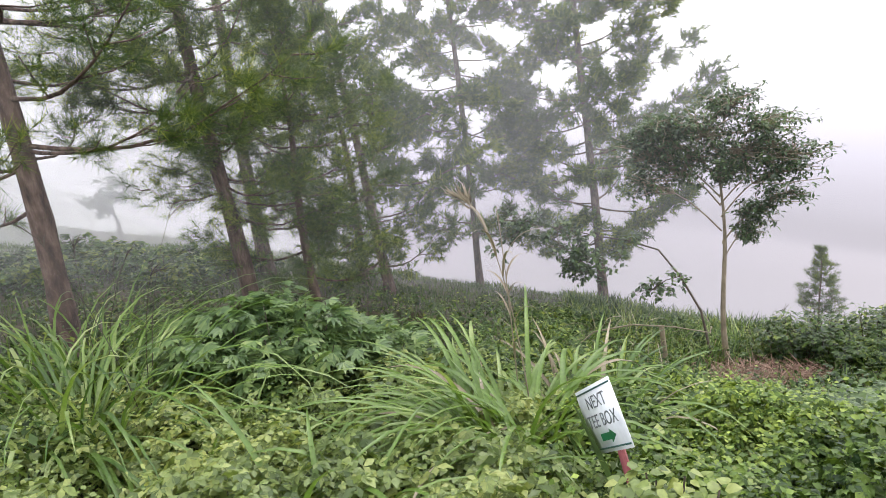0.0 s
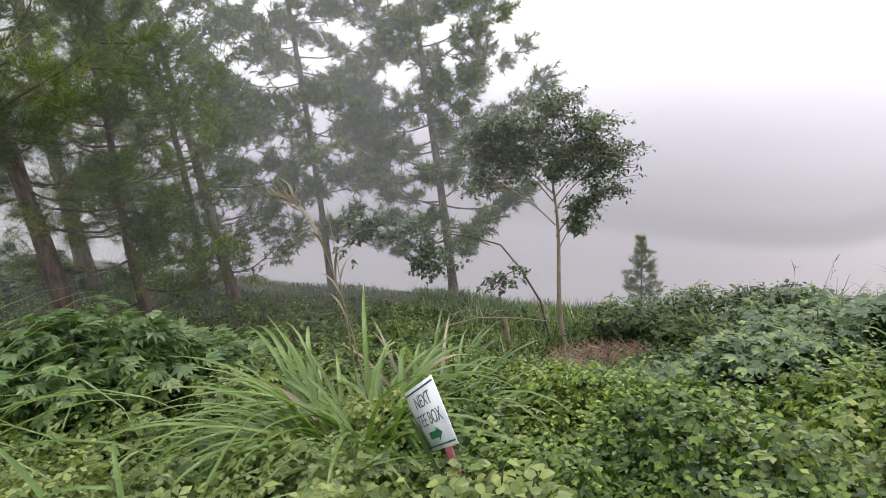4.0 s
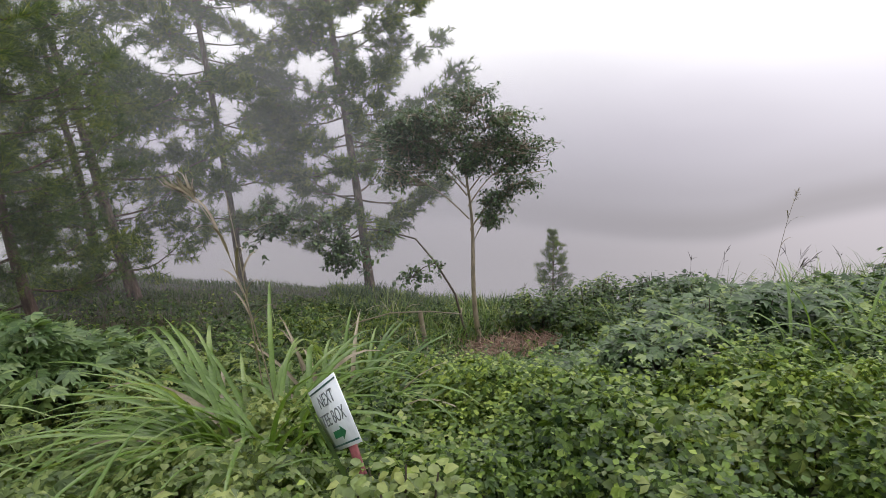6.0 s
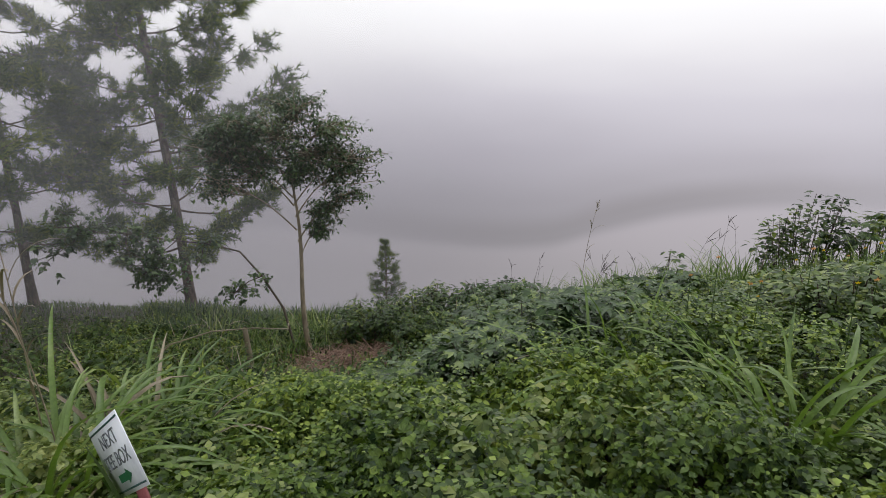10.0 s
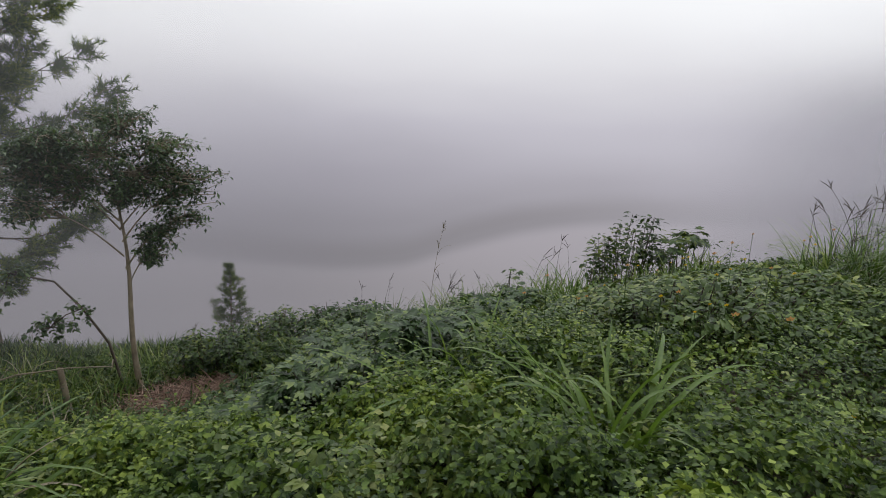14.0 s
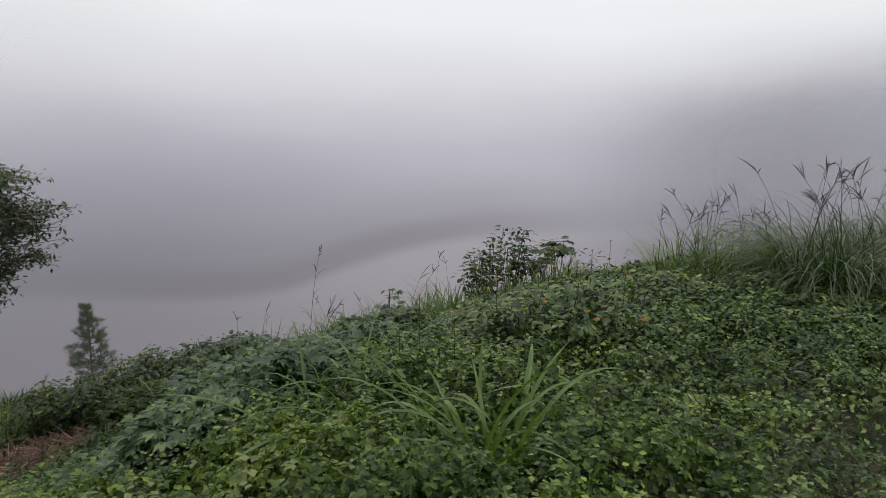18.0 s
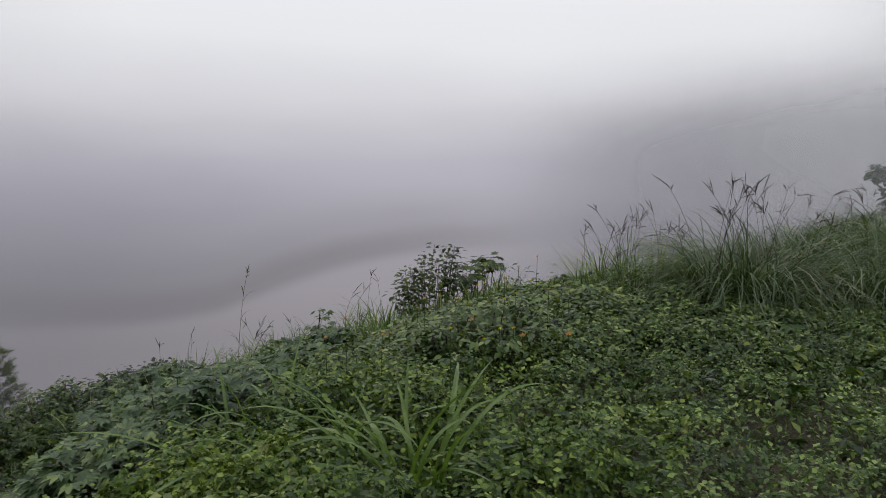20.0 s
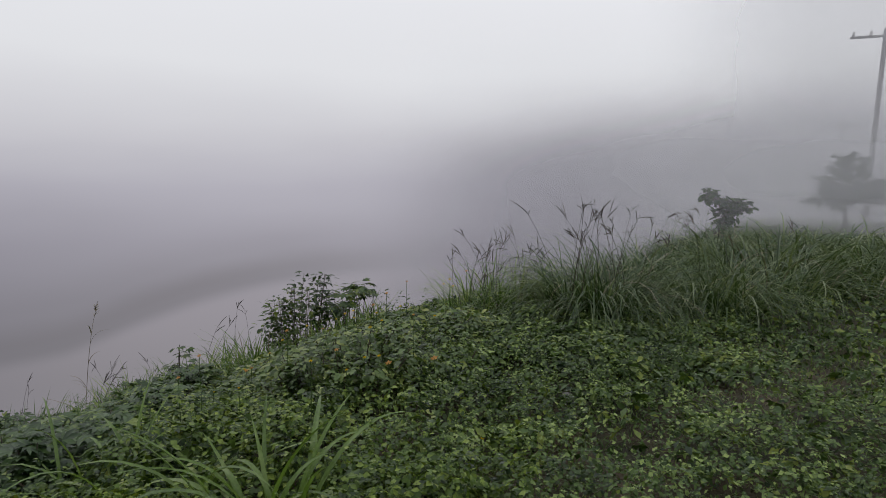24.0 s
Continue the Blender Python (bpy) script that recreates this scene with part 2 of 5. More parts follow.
PALESHRUB = leaf_material("pale_shrub_leaf", (0.049, 0.093, 0.033), (0.127, 0.200, 0.068), (0.224, 0.293, 0.107), patch=1.5, through_light=0.32, rough=0.42, spec=0.5)
NEEDLE = leaf_material("pine_needle", (0.022, 0.048, 0.014), (0.074, 0.120, 0.026), (0.25, 0.29, 0.04), through_light=0.4, patch=0.9)
SAPLEAF = leaf_material("sapling_leaf", (0.026, 0.050, 0.024), (0.062, 0.108, 0.042), (0.12, 0.18, 0.06), through_light=0.3, patch=1.5, rough=0.36, spec=0.6)
BARK = rough_material("pine_bark", [(0.32, (0.028, 0.018, 0.014)), (0.5, (0.09, 0.056, 0.043)), (0.68, (0.18, 0.125, 0.098))], scale=11, stretch=(1, 1, 0.3), bump=1.0, fine=26)
PALEBARK = rough_material("pale_bark", [(0.3, (0.15, 0.12, 0.08)), (0.55, (0.27, 0.22, 0.15)), (0.75, (0.36, 0.31, 0.23))], scale=10, stretch=(1, 1, 0.4))
TWIG = rough_material("twig", [(0.3, (0.05, 0.04, 0.03)), (0.7, (0.13, 0.10, 0.075))], scale=14)
SOIL = rough_material("soil", [(0.30, (0.018, 0.022, 0.010)), (0.5, (0.045, 0.040, 0.020)), (0.72, (0.105, 0.068, 0.042))], scale=1.6, detail=9, bump=0.8)
POLE = rough_material("weathered_pole", [(0.3, (0.10, 0.095, 0.09)), (0.7, (0.20, 0.19, 0.18))], scale=8, stretch=(1, 1, 0.2))
PORCELAIN = rough_material("porcelain", [(0.3, (0.30, 0.29, 0.28)), (0.7, (0.42, 0.41, 0.40))], rough=0.3, bump=0.05)
SIGNWHITE = rough_material("sign_white", [(0.30, (0.60, 0.63, 0.68)), (0.55, (0.76, 0.79, 0.84)), (0.7, (0.80, 0.82, 0.86))], scale=9, rough=0.45, bump=0.06)
SIGNGREEN = rough_material("sign_green", [(0.3, (0.004, 0.09, 0.035)), (0.7, (0.008, 0.14, 0.055))], scale=20, rough=0.5, bump=0.05)
SIGNINK = rough_material("sign_ink", [(0.35, (0.05, 0.055, 0.06)), (0.65, (0.24, 0.26, 0.29))], scale=40, rough=0.6, bump=0.05)
SIGNEDGE = rough_material("sign_border", [(0.3, (0.015, 0.06, 0.06)), (0.7, (0.03, 0.10, 0.09))], scale=20, rough=0.5, bump=0.05)
REDWOOD = rough_material("red_paint", [(0.3, (0.17, 0.045, 0.05)), (0.7, (0.30, 0.09, 0.095))], scale=12, stretch=(1, 1, 0.2))
YELLOW = leaf_material("yellow_petal", (0.6, 0.36, 0.02), (0.72, 0.48, 0.03), (0.75, 0.55, 0.05), through_light=0.3)
ORANGE = leaf_material("orange_petal", (0.58, 0.27, 0.13), (0.66, 0.36, 0.20), (0.70, 0.45, 0.26), through_light=0.3)
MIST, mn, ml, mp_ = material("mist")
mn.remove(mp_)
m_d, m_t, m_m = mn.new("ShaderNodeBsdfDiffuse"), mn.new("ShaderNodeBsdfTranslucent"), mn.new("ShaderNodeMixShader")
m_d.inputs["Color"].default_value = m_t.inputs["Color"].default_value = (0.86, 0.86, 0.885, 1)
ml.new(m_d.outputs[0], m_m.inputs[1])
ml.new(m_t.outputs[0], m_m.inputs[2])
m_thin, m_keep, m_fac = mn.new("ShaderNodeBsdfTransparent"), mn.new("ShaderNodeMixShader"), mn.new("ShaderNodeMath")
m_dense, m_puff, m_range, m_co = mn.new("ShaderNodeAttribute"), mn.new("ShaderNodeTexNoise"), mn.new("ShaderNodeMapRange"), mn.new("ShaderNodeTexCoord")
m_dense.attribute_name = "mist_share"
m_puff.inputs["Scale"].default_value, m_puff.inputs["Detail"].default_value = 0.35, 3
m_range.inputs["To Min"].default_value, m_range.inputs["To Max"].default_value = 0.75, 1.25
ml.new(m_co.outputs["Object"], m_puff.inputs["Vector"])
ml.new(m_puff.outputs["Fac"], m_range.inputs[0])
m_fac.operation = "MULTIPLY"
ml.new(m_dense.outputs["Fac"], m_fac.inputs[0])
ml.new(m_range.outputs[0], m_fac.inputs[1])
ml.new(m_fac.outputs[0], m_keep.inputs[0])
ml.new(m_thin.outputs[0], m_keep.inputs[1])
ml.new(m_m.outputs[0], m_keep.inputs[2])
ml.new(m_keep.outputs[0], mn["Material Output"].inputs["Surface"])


# ---- mesh helpers ----
def soup(name, verts, faces, mat, parent=None, label="", smooth=False):
    """One mesh object out of arrays of vertices and of equal-sided faces."""
    verts, faces = np.asarray(verts, np.float32), np.asarray(faces, np.int32)
    me = bpy.data.meshes.new(name)
    k = faces.shape[1]
    me.vertices.add(len(verts))
    me.vertices.foreach_set("co", verts.ravel())
    me.loops.add(faces.size)
    me.loops.foreach_set("vertex_index", faces.ravel())
    me.polygons.add(len(faces))
    me.polygons.foreach_set("loop_start", np.arange(0, faces.size, k, dtype=np.int32))
    me.polygons.foreach_set("loop_total", np.full(len(faces), k, np.int32))
    if smooth:
        me.polygons.foreach_set("use_smooth", np.ones(len(faces), bool))
    me.update(calc_edges=True)
    me.materials.append(mat)
    ob = new(name, me)
    if parent is not None:
        ob.parent = parent
    if label:
        tagged(ob, label)
    return ob


def thing(name, place, label, category, group="", kind=""):
    """An empty at the thing's base; its parts are given in the world's metres and hang below it."""
    ob = new(name)
    ob.empty_display_size = 0.1
    ob.location = place
    return tagged(ob, label, category, group, kind)


def part(name, geo, mat, parent, label="", smooth=False, base=None):
    """A part of a thing, from (verts, faces) in the world's metres; base: the thing's place, where parent is a part."""
    v, f = geo
    o = np.array(parent.location if base is None else base, float)
    return soup(name, np.asarray(v) - o, f, mat, parent, label, smooth)


def joined(*geos):
    vs, fs, n = [], [], 0
    for v, f in geos:
        vs.append(v)
        fs.append(np.asarray(f) + n)
        n += len(v)
    return np.concatenate(vs), np.concatenate(fs)


def tube(points, radii, sides=8, rng=None, rough=0.0):
    """A tapered tube of quads along points, closed at its tip by a small end."""
    pts = np.asarray(points, float)
    rad = np.asarray(radii, float)
    t = np.gradient(pts, axis=0)
    t /= np.linalg.norm(t, axis=1)[:, None] + 1e-9
    ref = np.where(np.abs(t[:, 2:3]) > 0.9, np.array([[1.0, 0, 0]]), np.array([[0, 0, 1.0]]))
    a = np.cross(t, ref)
    a /= np.linalg.norm(a, axis=1)[:, None] + 1e-9
    b = np.cross(t, a)
    ang = np.linspace(0, 2 * np.pi, sides, endpoint=False)
    r = rad[:, None] * np.ones((1, sides))
    if rng is not None and rough:
        r = r * (1 + rng.normal(0, rough, r.shape))
    v = pts[:, None] + r[..., None] * (np.cos(ang)[None, :, None] * a[:, None] + np.sin(ang)[None, :, None] * b[:, None])
    v = v.reshape(-1, 3)
    n = len(pts)
    i, j = np.meshgrid(np.arange(n - 1), np.arange(sides), indexing="ij")
    k = (j + 1) % sides
    f = np.stack([i * sides + j, i * sides + k, (i + 1) * sides + k, (i + 1) * sides + j], -1).reshape(-1, 4)
    return v, f


def turned(az, pitch, roll):
    """Frames whose first column points along az (turn from +x) and pitch, and whose third is the upper side, rolled."""
    az, pitch, roll = np.broadcast_arrays(*[np.asarray(q, float) for q in (az, pitch, roll)])
    d = np.stack([np.cos(az) * np.cos(pitch), np.sin(az) * np.cos(pitch), np.sin(pitch)], -1)
    s = np.stack([-np.sin(az), np.cos(az), 0 * az], -1)
    u = np.cross(d, s)
    s2 = s * np.cos(roll)[:, None] + u * np.sin(roll)[:, None]
    u2 = -s * np.sin(roll)[:, None] + u * np.cos(roll)[:, None]
    return np.stack([d, s2, u2], -1)


def strewn(template, R, pos, size):
    """Copies of a template (verts, faces) at many poses, as one (verts, faces)."""
    tv, tf = template
    size = np.broadcast_to(np.asarray(size, float), (len(pos),))
    v = np.einsum("nij,kj->nki", R, tv) * size[:, None, None] + np.asarray(pos)[:, None]
    f = tf[None] + (np.arange(len(pos)) * len(tv))[:, None, None]
    return v.reshape(-1, 3), f.reshape(-1, tf.shape[1])


def leaflet(width=0.3, droop=0.14, at=(0.0, 0.0), turn=0.0, length=1.0, fold=0.07):
    """A pointed leaf with a midrib fold, along +x."""
    v = np.array([(0, 0, 0), (0.34, 0, 0.015), (0.7, 0, -0.02), (1, 0, -droop), (0.28, width, fold), (0.66, width * 0.78, fold * 0.5 - 0.03),
                  (0.28, -width, fold), (0.66, -width * 0.78, fold * 0.5 - 0.03)], float) * np.array([length, length, length])
    f = np.array([(0, 1, 4), (4, 1, 2), (4, 2, 5), (5, 2, 3), (0, 6, 1), (6, 2, 1), (6, 7, 2), (7, 3, 2)])
    c, s = math.cos(turn), math.sin(turn)
    v[:, :2] = v[:, :2] @ np.array([[c, s], [-s, c]]) + np.array(at)
    return v, f


def lobe(turn, length, width, droop=0.12):
    v = np.array([(0, 0, 0), (0.55, width, 0.03), (1, 0, -droop), (0.55, -width, 0.03), (0.6, 0, -0.03)]) * length
    f = np.array([(0, 4, 1), (1, 4, 2), (0, 3, 4), (3, 2, 4)])
    c, s = math.cos(turn), math.sin(turn)
    v[:, :2] = v[:, :2] @ np.array([[c, s], [-s, c]])
    return v, f


def flat_lobe(turn, length, width):
    v, f = lobe(turn, length, width)
    return v[:4] * (1, 1, 1.6), np.array([(0, 2, 1), (0, 3, 2)])


SMALL = lobe(0, 1.0, 0.27)
OVATE = leaflet(0.27)
HEART = leaflet(0.40, 0.16, fold=0.09)
HEARTLET = lobe(0, 1.0, 0.38)
TRIFOIL = joined(leaflet(0.33, at=(0.42, 0), length=0.72), leaflet(0.32, turn=1.35, at=(0.36, 0.02), length=0.6), leaflet(0.32, turn=-1.35, at=(0.36, -0.02), length=0.6))
IVYLEAF = joined(*[flat_lobe(a, s, 0.34) for a, s in ((0, 1.0), (0.8, 0.82), (-0.8, 0.82), (1.7, 0.6), (-1.7, 0.6))])
PALMATE = joined(*[lobe(a, s, 0.19) for a, s in ((0, 1.0), (0.62, 0.9), (-0.62, 0.9), (1.3, 0.66), (-1.3, 0.66))])
FIVELOBED = joined(*[flat_lobe(a, s, 0.24) for a, s in ((0, 1.0), (0.62, 0.9), (-0.62, 0.9), (1.3, 0.66), (-1.3, 0.66))])
PINNATE = joined(*[lobe(a, s, w) for a, s, w in ((0, 1.0, 0.16), (0.45, 0.92, 0.14), (-0.45, 0.92, 0.14), (0.95, 0.74, 0.16), (-0.95, 0.74, 0.16), (1.5, 0.5, 0.2), (-1.5, 0.5, 0.2))])
TRIO = joined(lobe(0, 1.0, 0.27), lobe(1.25, 0.72, 0.30), lobe(-1.25, 0.72, 0.30))
PETALS = joined(*[lobe(k * 1.2566, 1.0, 0.36, -0.2) for k in range(5)])


def blades(base, az, length, lean, curl, width, seg=7, fold=0.25):
    """Arching grass blades: they start steep (lean: turn from upright) and bow by curl more on the way to the tip."""
    n = len(base)
    s = np.linspace(0, 1, seg + 1)
    th = lean[:, None] + curl[:, None] * s[None] ** 1.35
    step = (length / seg)[:, None]
    out = np.concatenate([np.zeros((n, 1)), np.cumsum(np.sin(th[:, :-1]) * step, 1)], 1)
    up = np.concatenate([np.zeros((n, 1)), np.cumsum(np.cos(th[:, :-1]) * step, 1)], 1)
    d = np.stack([np.cos(az), np.sin(az)], -1)
    mid = np.empty((n, seg + 1, 3))
    swing = (0.16 * np.sin(az * 53 + length * 91))[:, None] * length[:, None] * s[None] ** 2
    mid[..., :2] = base[:, None, :2] + out[..., None] * d[:, None] + swing[..., None] * np.stack([-np.sin(az), np.cos(az)], -1)[:, None]
    mid[..., 2] = base[:, None, 2] + up
    prof = np.minimum(1.0, 0.55 + 1.6 * s) * (1 - s ** 3.2) + 0.02
    w = width[:, None] * prof[None] * 0.5
    side = np.stack([-np.sin(az), np.cos(az), 0 * az], -1)[:, None] * w[..., None]
    nor = np.stack([-np.cos(th) * d[:, None, 0], -np.cos(th) * d[:, None, 1], np.sin(th)], -1)
    lift = nor * (w * fold * 2)[..., None]
    v = np.stack([mid + side + lift, mid, mid - side + lift], 2).reshape(n, -1, 3)
    q = []
    for i in range(seg):
        a = i * 3
        q += [(a, a + 1, a + 4, a + 3), (a + 1, a + 2, a + 5, a + 4)]
    q = np.array(q)
    f = q[None] + (np.arange(n) * (seg + 1) * 3)[:, None, None]
    return v.reshape(-1, 3), f.reshape(-1, 4)


def thin_blades(base, az, length, lean, curl, width, seg=3):
    """The same without a fold, for grass that is only seen in the mass."""
    v, f = blades(base, az, length, lean, curl, width, seg, 0.0)
    v = v.reshape(len(base), seg + 1, 3, 3)[:, :, ::2].reshape(-1, 3)
    q = np.array([(2 * i, 2 * i + 1, 2 * i + 3, 2 * i + 2) for i in range(seg)])
    f = q[None] + (np.arange(len(base)) * (seg + 1) * 2)[:, None, None]
    return v, f.reshape(-1, 4)


def softplus(x, k):
    return k * np.logaddexp(0, np.asarray(x, float) / k)


def bumps(x, y, s, seed=0.0):
    """Smooth uneven relief between about -1 and 1."""
    x, y = np.asarray(x, float) * s, np.asarray(y, float) * s
    return (np.sin(1.3 * x + 2.1 * y + seed) + np.sin(2.7 * x - 1.1 * y + 1.7 * seed + 1) + np.sin(-0.8 * x + 3.1 * y + 2.3 * seed + 2) + np.sin(4.1 * x + 3.3 * y + 3)) / 4


def ground_z(x, y):
    """The hillside: nearly level where one stands and to +x, falling away ahead, with an edge over the valley."""
    x, y = np.asarray(x, float), np.asarray(y, float)
    e = softplus(y - 0.8, 0.6)
    xs = np.clip(x, -7, 6)
    far = np.clip(e - 7.5, -4, 12)
    h = ((-0.25 + 0.0045 * far) + (-0.030 + 0.0018 * far) * xs) * e
    h = h - 0.5 * np.exp(-((x - 3.5) / 1.6) ** 2 - ((y - 6.5) / 2.0) ** 2)
    h = h - 0.27 * np.exp(-((x + 2.0) / 2.4) ** 2 - ((y - 8.5) / 1.8) ** 2)
    left = softplus(-x - 9, 1.5)
    h = h + 0.23 * left * np.clip(e / 10, 0, 1.6)
    edge = np.minimum(x - 8.7 + 0.55 * softplus(y - 10, 0.5) - 0.05 * (y - 3), (x - 8.5) * 0.34 + (y + 1.5) * 0.94)
    h = h - 0.55 * softplus(edge, 0.7)
    h = h - 0.6 * softplus(y - 16.6 - 0.9 * softplus(-x - 0.5, 1), 0.5)
    h = h - 0.35 * softplus(np.hypot(x, y) - 46, 3) 
    h = h - 0.04 * softplus(x - 9.5, 0.8) * (1 / (1 + np.exp(np.clip(y * 2, -40, 40))))
    h = h + 0.05 * bumps(x, y, 0.9) + 0.02 * bumps(x, y, 3.1, 4)
    return np.maximum(h, -160 + 6 * bumps(x, y, 0.02))


# ---- the hillside ----
def ground_sheet():
    rad = np.concatenate([np.linspace(0, 12, 61), 12 * (1.06 ** np.arange(1, 95))])
    ang = np.linspace(0, 2 * np.pi, 181)[:-1]
    r, a = np.meshgrid(rad, ang, indexing="ij")
    x, y = r * np.cos(a), r * np.sin(a)
    v = np.stack([x, y, ground_z(x, y)], -1).reshape(-1, 3)
    n, m = len(rad), len(ang)
    i, j = np.meshgrid(np.arange(n - 1), np.arange(m), indexing="ij")
    k = (j + 1) % m
    f = np.stack([i * m + j, (i + 1) * m + j, (i + 1) * m + k, i * m + k], -1).reshape(-1, 4)
    ob = soup("ground", v, f, SOIL, smooth=True)
    tagged(ob, "dark damp soil hillside falling away into a valley", "ground", kind="structure")


ground_sheet()


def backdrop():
    """A dome that glows with the painted fog brightness, far outside everything else."""
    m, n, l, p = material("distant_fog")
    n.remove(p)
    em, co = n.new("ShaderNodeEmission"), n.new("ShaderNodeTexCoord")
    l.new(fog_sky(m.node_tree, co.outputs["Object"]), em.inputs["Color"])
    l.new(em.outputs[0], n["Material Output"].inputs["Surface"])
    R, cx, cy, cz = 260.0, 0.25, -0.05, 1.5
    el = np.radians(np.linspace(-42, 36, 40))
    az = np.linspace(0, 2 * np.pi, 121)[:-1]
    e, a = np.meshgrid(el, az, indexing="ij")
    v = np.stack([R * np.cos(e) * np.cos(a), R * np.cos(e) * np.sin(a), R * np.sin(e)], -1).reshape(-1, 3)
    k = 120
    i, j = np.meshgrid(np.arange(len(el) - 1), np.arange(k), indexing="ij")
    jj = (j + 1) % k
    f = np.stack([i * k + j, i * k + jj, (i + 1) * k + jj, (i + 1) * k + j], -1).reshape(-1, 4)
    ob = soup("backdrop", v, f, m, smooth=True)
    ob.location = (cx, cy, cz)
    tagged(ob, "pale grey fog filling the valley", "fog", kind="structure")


backdrop()


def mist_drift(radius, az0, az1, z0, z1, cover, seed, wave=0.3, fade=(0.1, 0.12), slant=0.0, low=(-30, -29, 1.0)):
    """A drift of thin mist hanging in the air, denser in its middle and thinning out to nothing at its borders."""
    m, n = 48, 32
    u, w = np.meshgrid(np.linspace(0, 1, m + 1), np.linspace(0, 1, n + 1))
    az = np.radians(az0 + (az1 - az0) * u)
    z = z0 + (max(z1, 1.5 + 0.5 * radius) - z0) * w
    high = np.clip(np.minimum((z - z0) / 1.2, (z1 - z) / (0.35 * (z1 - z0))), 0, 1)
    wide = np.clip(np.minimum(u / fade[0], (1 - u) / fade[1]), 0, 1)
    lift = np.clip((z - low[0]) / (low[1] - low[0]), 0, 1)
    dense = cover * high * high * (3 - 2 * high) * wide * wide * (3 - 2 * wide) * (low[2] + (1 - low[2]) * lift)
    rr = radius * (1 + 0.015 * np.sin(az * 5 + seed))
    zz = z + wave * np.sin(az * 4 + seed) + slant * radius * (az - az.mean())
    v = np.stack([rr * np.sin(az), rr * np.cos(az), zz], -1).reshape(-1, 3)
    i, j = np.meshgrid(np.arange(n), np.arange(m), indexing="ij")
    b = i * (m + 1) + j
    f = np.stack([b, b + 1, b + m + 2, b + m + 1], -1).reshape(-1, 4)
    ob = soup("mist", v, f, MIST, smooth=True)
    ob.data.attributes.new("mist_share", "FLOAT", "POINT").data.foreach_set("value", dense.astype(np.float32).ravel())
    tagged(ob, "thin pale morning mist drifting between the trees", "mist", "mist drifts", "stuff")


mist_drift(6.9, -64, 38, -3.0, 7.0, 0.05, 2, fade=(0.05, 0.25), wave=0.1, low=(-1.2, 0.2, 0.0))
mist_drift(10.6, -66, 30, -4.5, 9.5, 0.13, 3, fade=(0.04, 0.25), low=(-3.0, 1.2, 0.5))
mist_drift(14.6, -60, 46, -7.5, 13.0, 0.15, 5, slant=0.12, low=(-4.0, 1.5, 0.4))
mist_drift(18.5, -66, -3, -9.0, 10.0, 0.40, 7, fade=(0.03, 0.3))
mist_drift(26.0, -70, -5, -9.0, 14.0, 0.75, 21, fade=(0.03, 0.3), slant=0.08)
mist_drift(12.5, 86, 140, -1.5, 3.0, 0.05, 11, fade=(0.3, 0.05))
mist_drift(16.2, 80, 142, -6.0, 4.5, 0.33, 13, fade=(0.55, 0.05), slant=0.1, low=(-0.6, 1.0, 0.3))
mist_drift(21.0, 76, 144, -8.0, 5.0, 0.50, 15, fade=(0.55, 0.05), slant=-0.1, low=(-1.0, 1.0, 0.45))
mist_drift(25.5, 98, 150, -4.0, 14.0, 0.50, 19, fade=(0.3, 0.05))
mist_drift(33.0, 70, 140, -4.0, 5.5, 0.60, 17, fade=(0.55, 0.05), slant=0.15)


# ---- low plants ----
def spread(rng, n, r0, r1, a0=-42, a1=124):
    a = np.radians(rng.uniform(a0, a1, n))
    r = np.sqrt(rng.uniform(r0 ** 2, r1 ** 2, n))
    return r * np.sin(a), r * np.cos(a)


def bell(x, y, cx, cy, sx, sy=None):
    sy = sx if sy is None else sy
    return np.exp(-((x - cx) / sx) ** 2 - ((y - cy) / sy) ** 2)


def plants_at(x, y, size, seed):
    """Rounded mounds of single plants, side by side on an uneven grid: 1 on top of each, 0 in the gaps."""
    gx, gy = np.asarray(x, float) / size, np.asarray(y, float) / size
    ix, iy = np.floor(gx), np.floor(gy)
    best = np.full(np.shape(gx), 9.0)
    for dx in (-1, 0, 1):
        for dy in (-1, 0, 1):
            cx, cy = ix + dx, iy + dy
            h1 = np.sin(cx * 127.1 + cy * 311.7 + seed) * 43758.5453
            h2 = np.sin(cx * 269.5 + cy * 183.3 + seed) * 24634.6345
            h3 = np.sin(cx * 71.9 + cy * 97.7 + seed) * 15731.743
            d = np.hypot(gx - cx - 0.1 - 0.8 * (h1 - np.floor(h1)), gy - cy - 0.1 - 0.8 * (h2 - np.floor(h2)))
            best = np.minimum(best, d / (0.62 + 0.35 * (h3 - np.floor(h3))))
    return np.clip(1 - best ** 2, 0, 1)


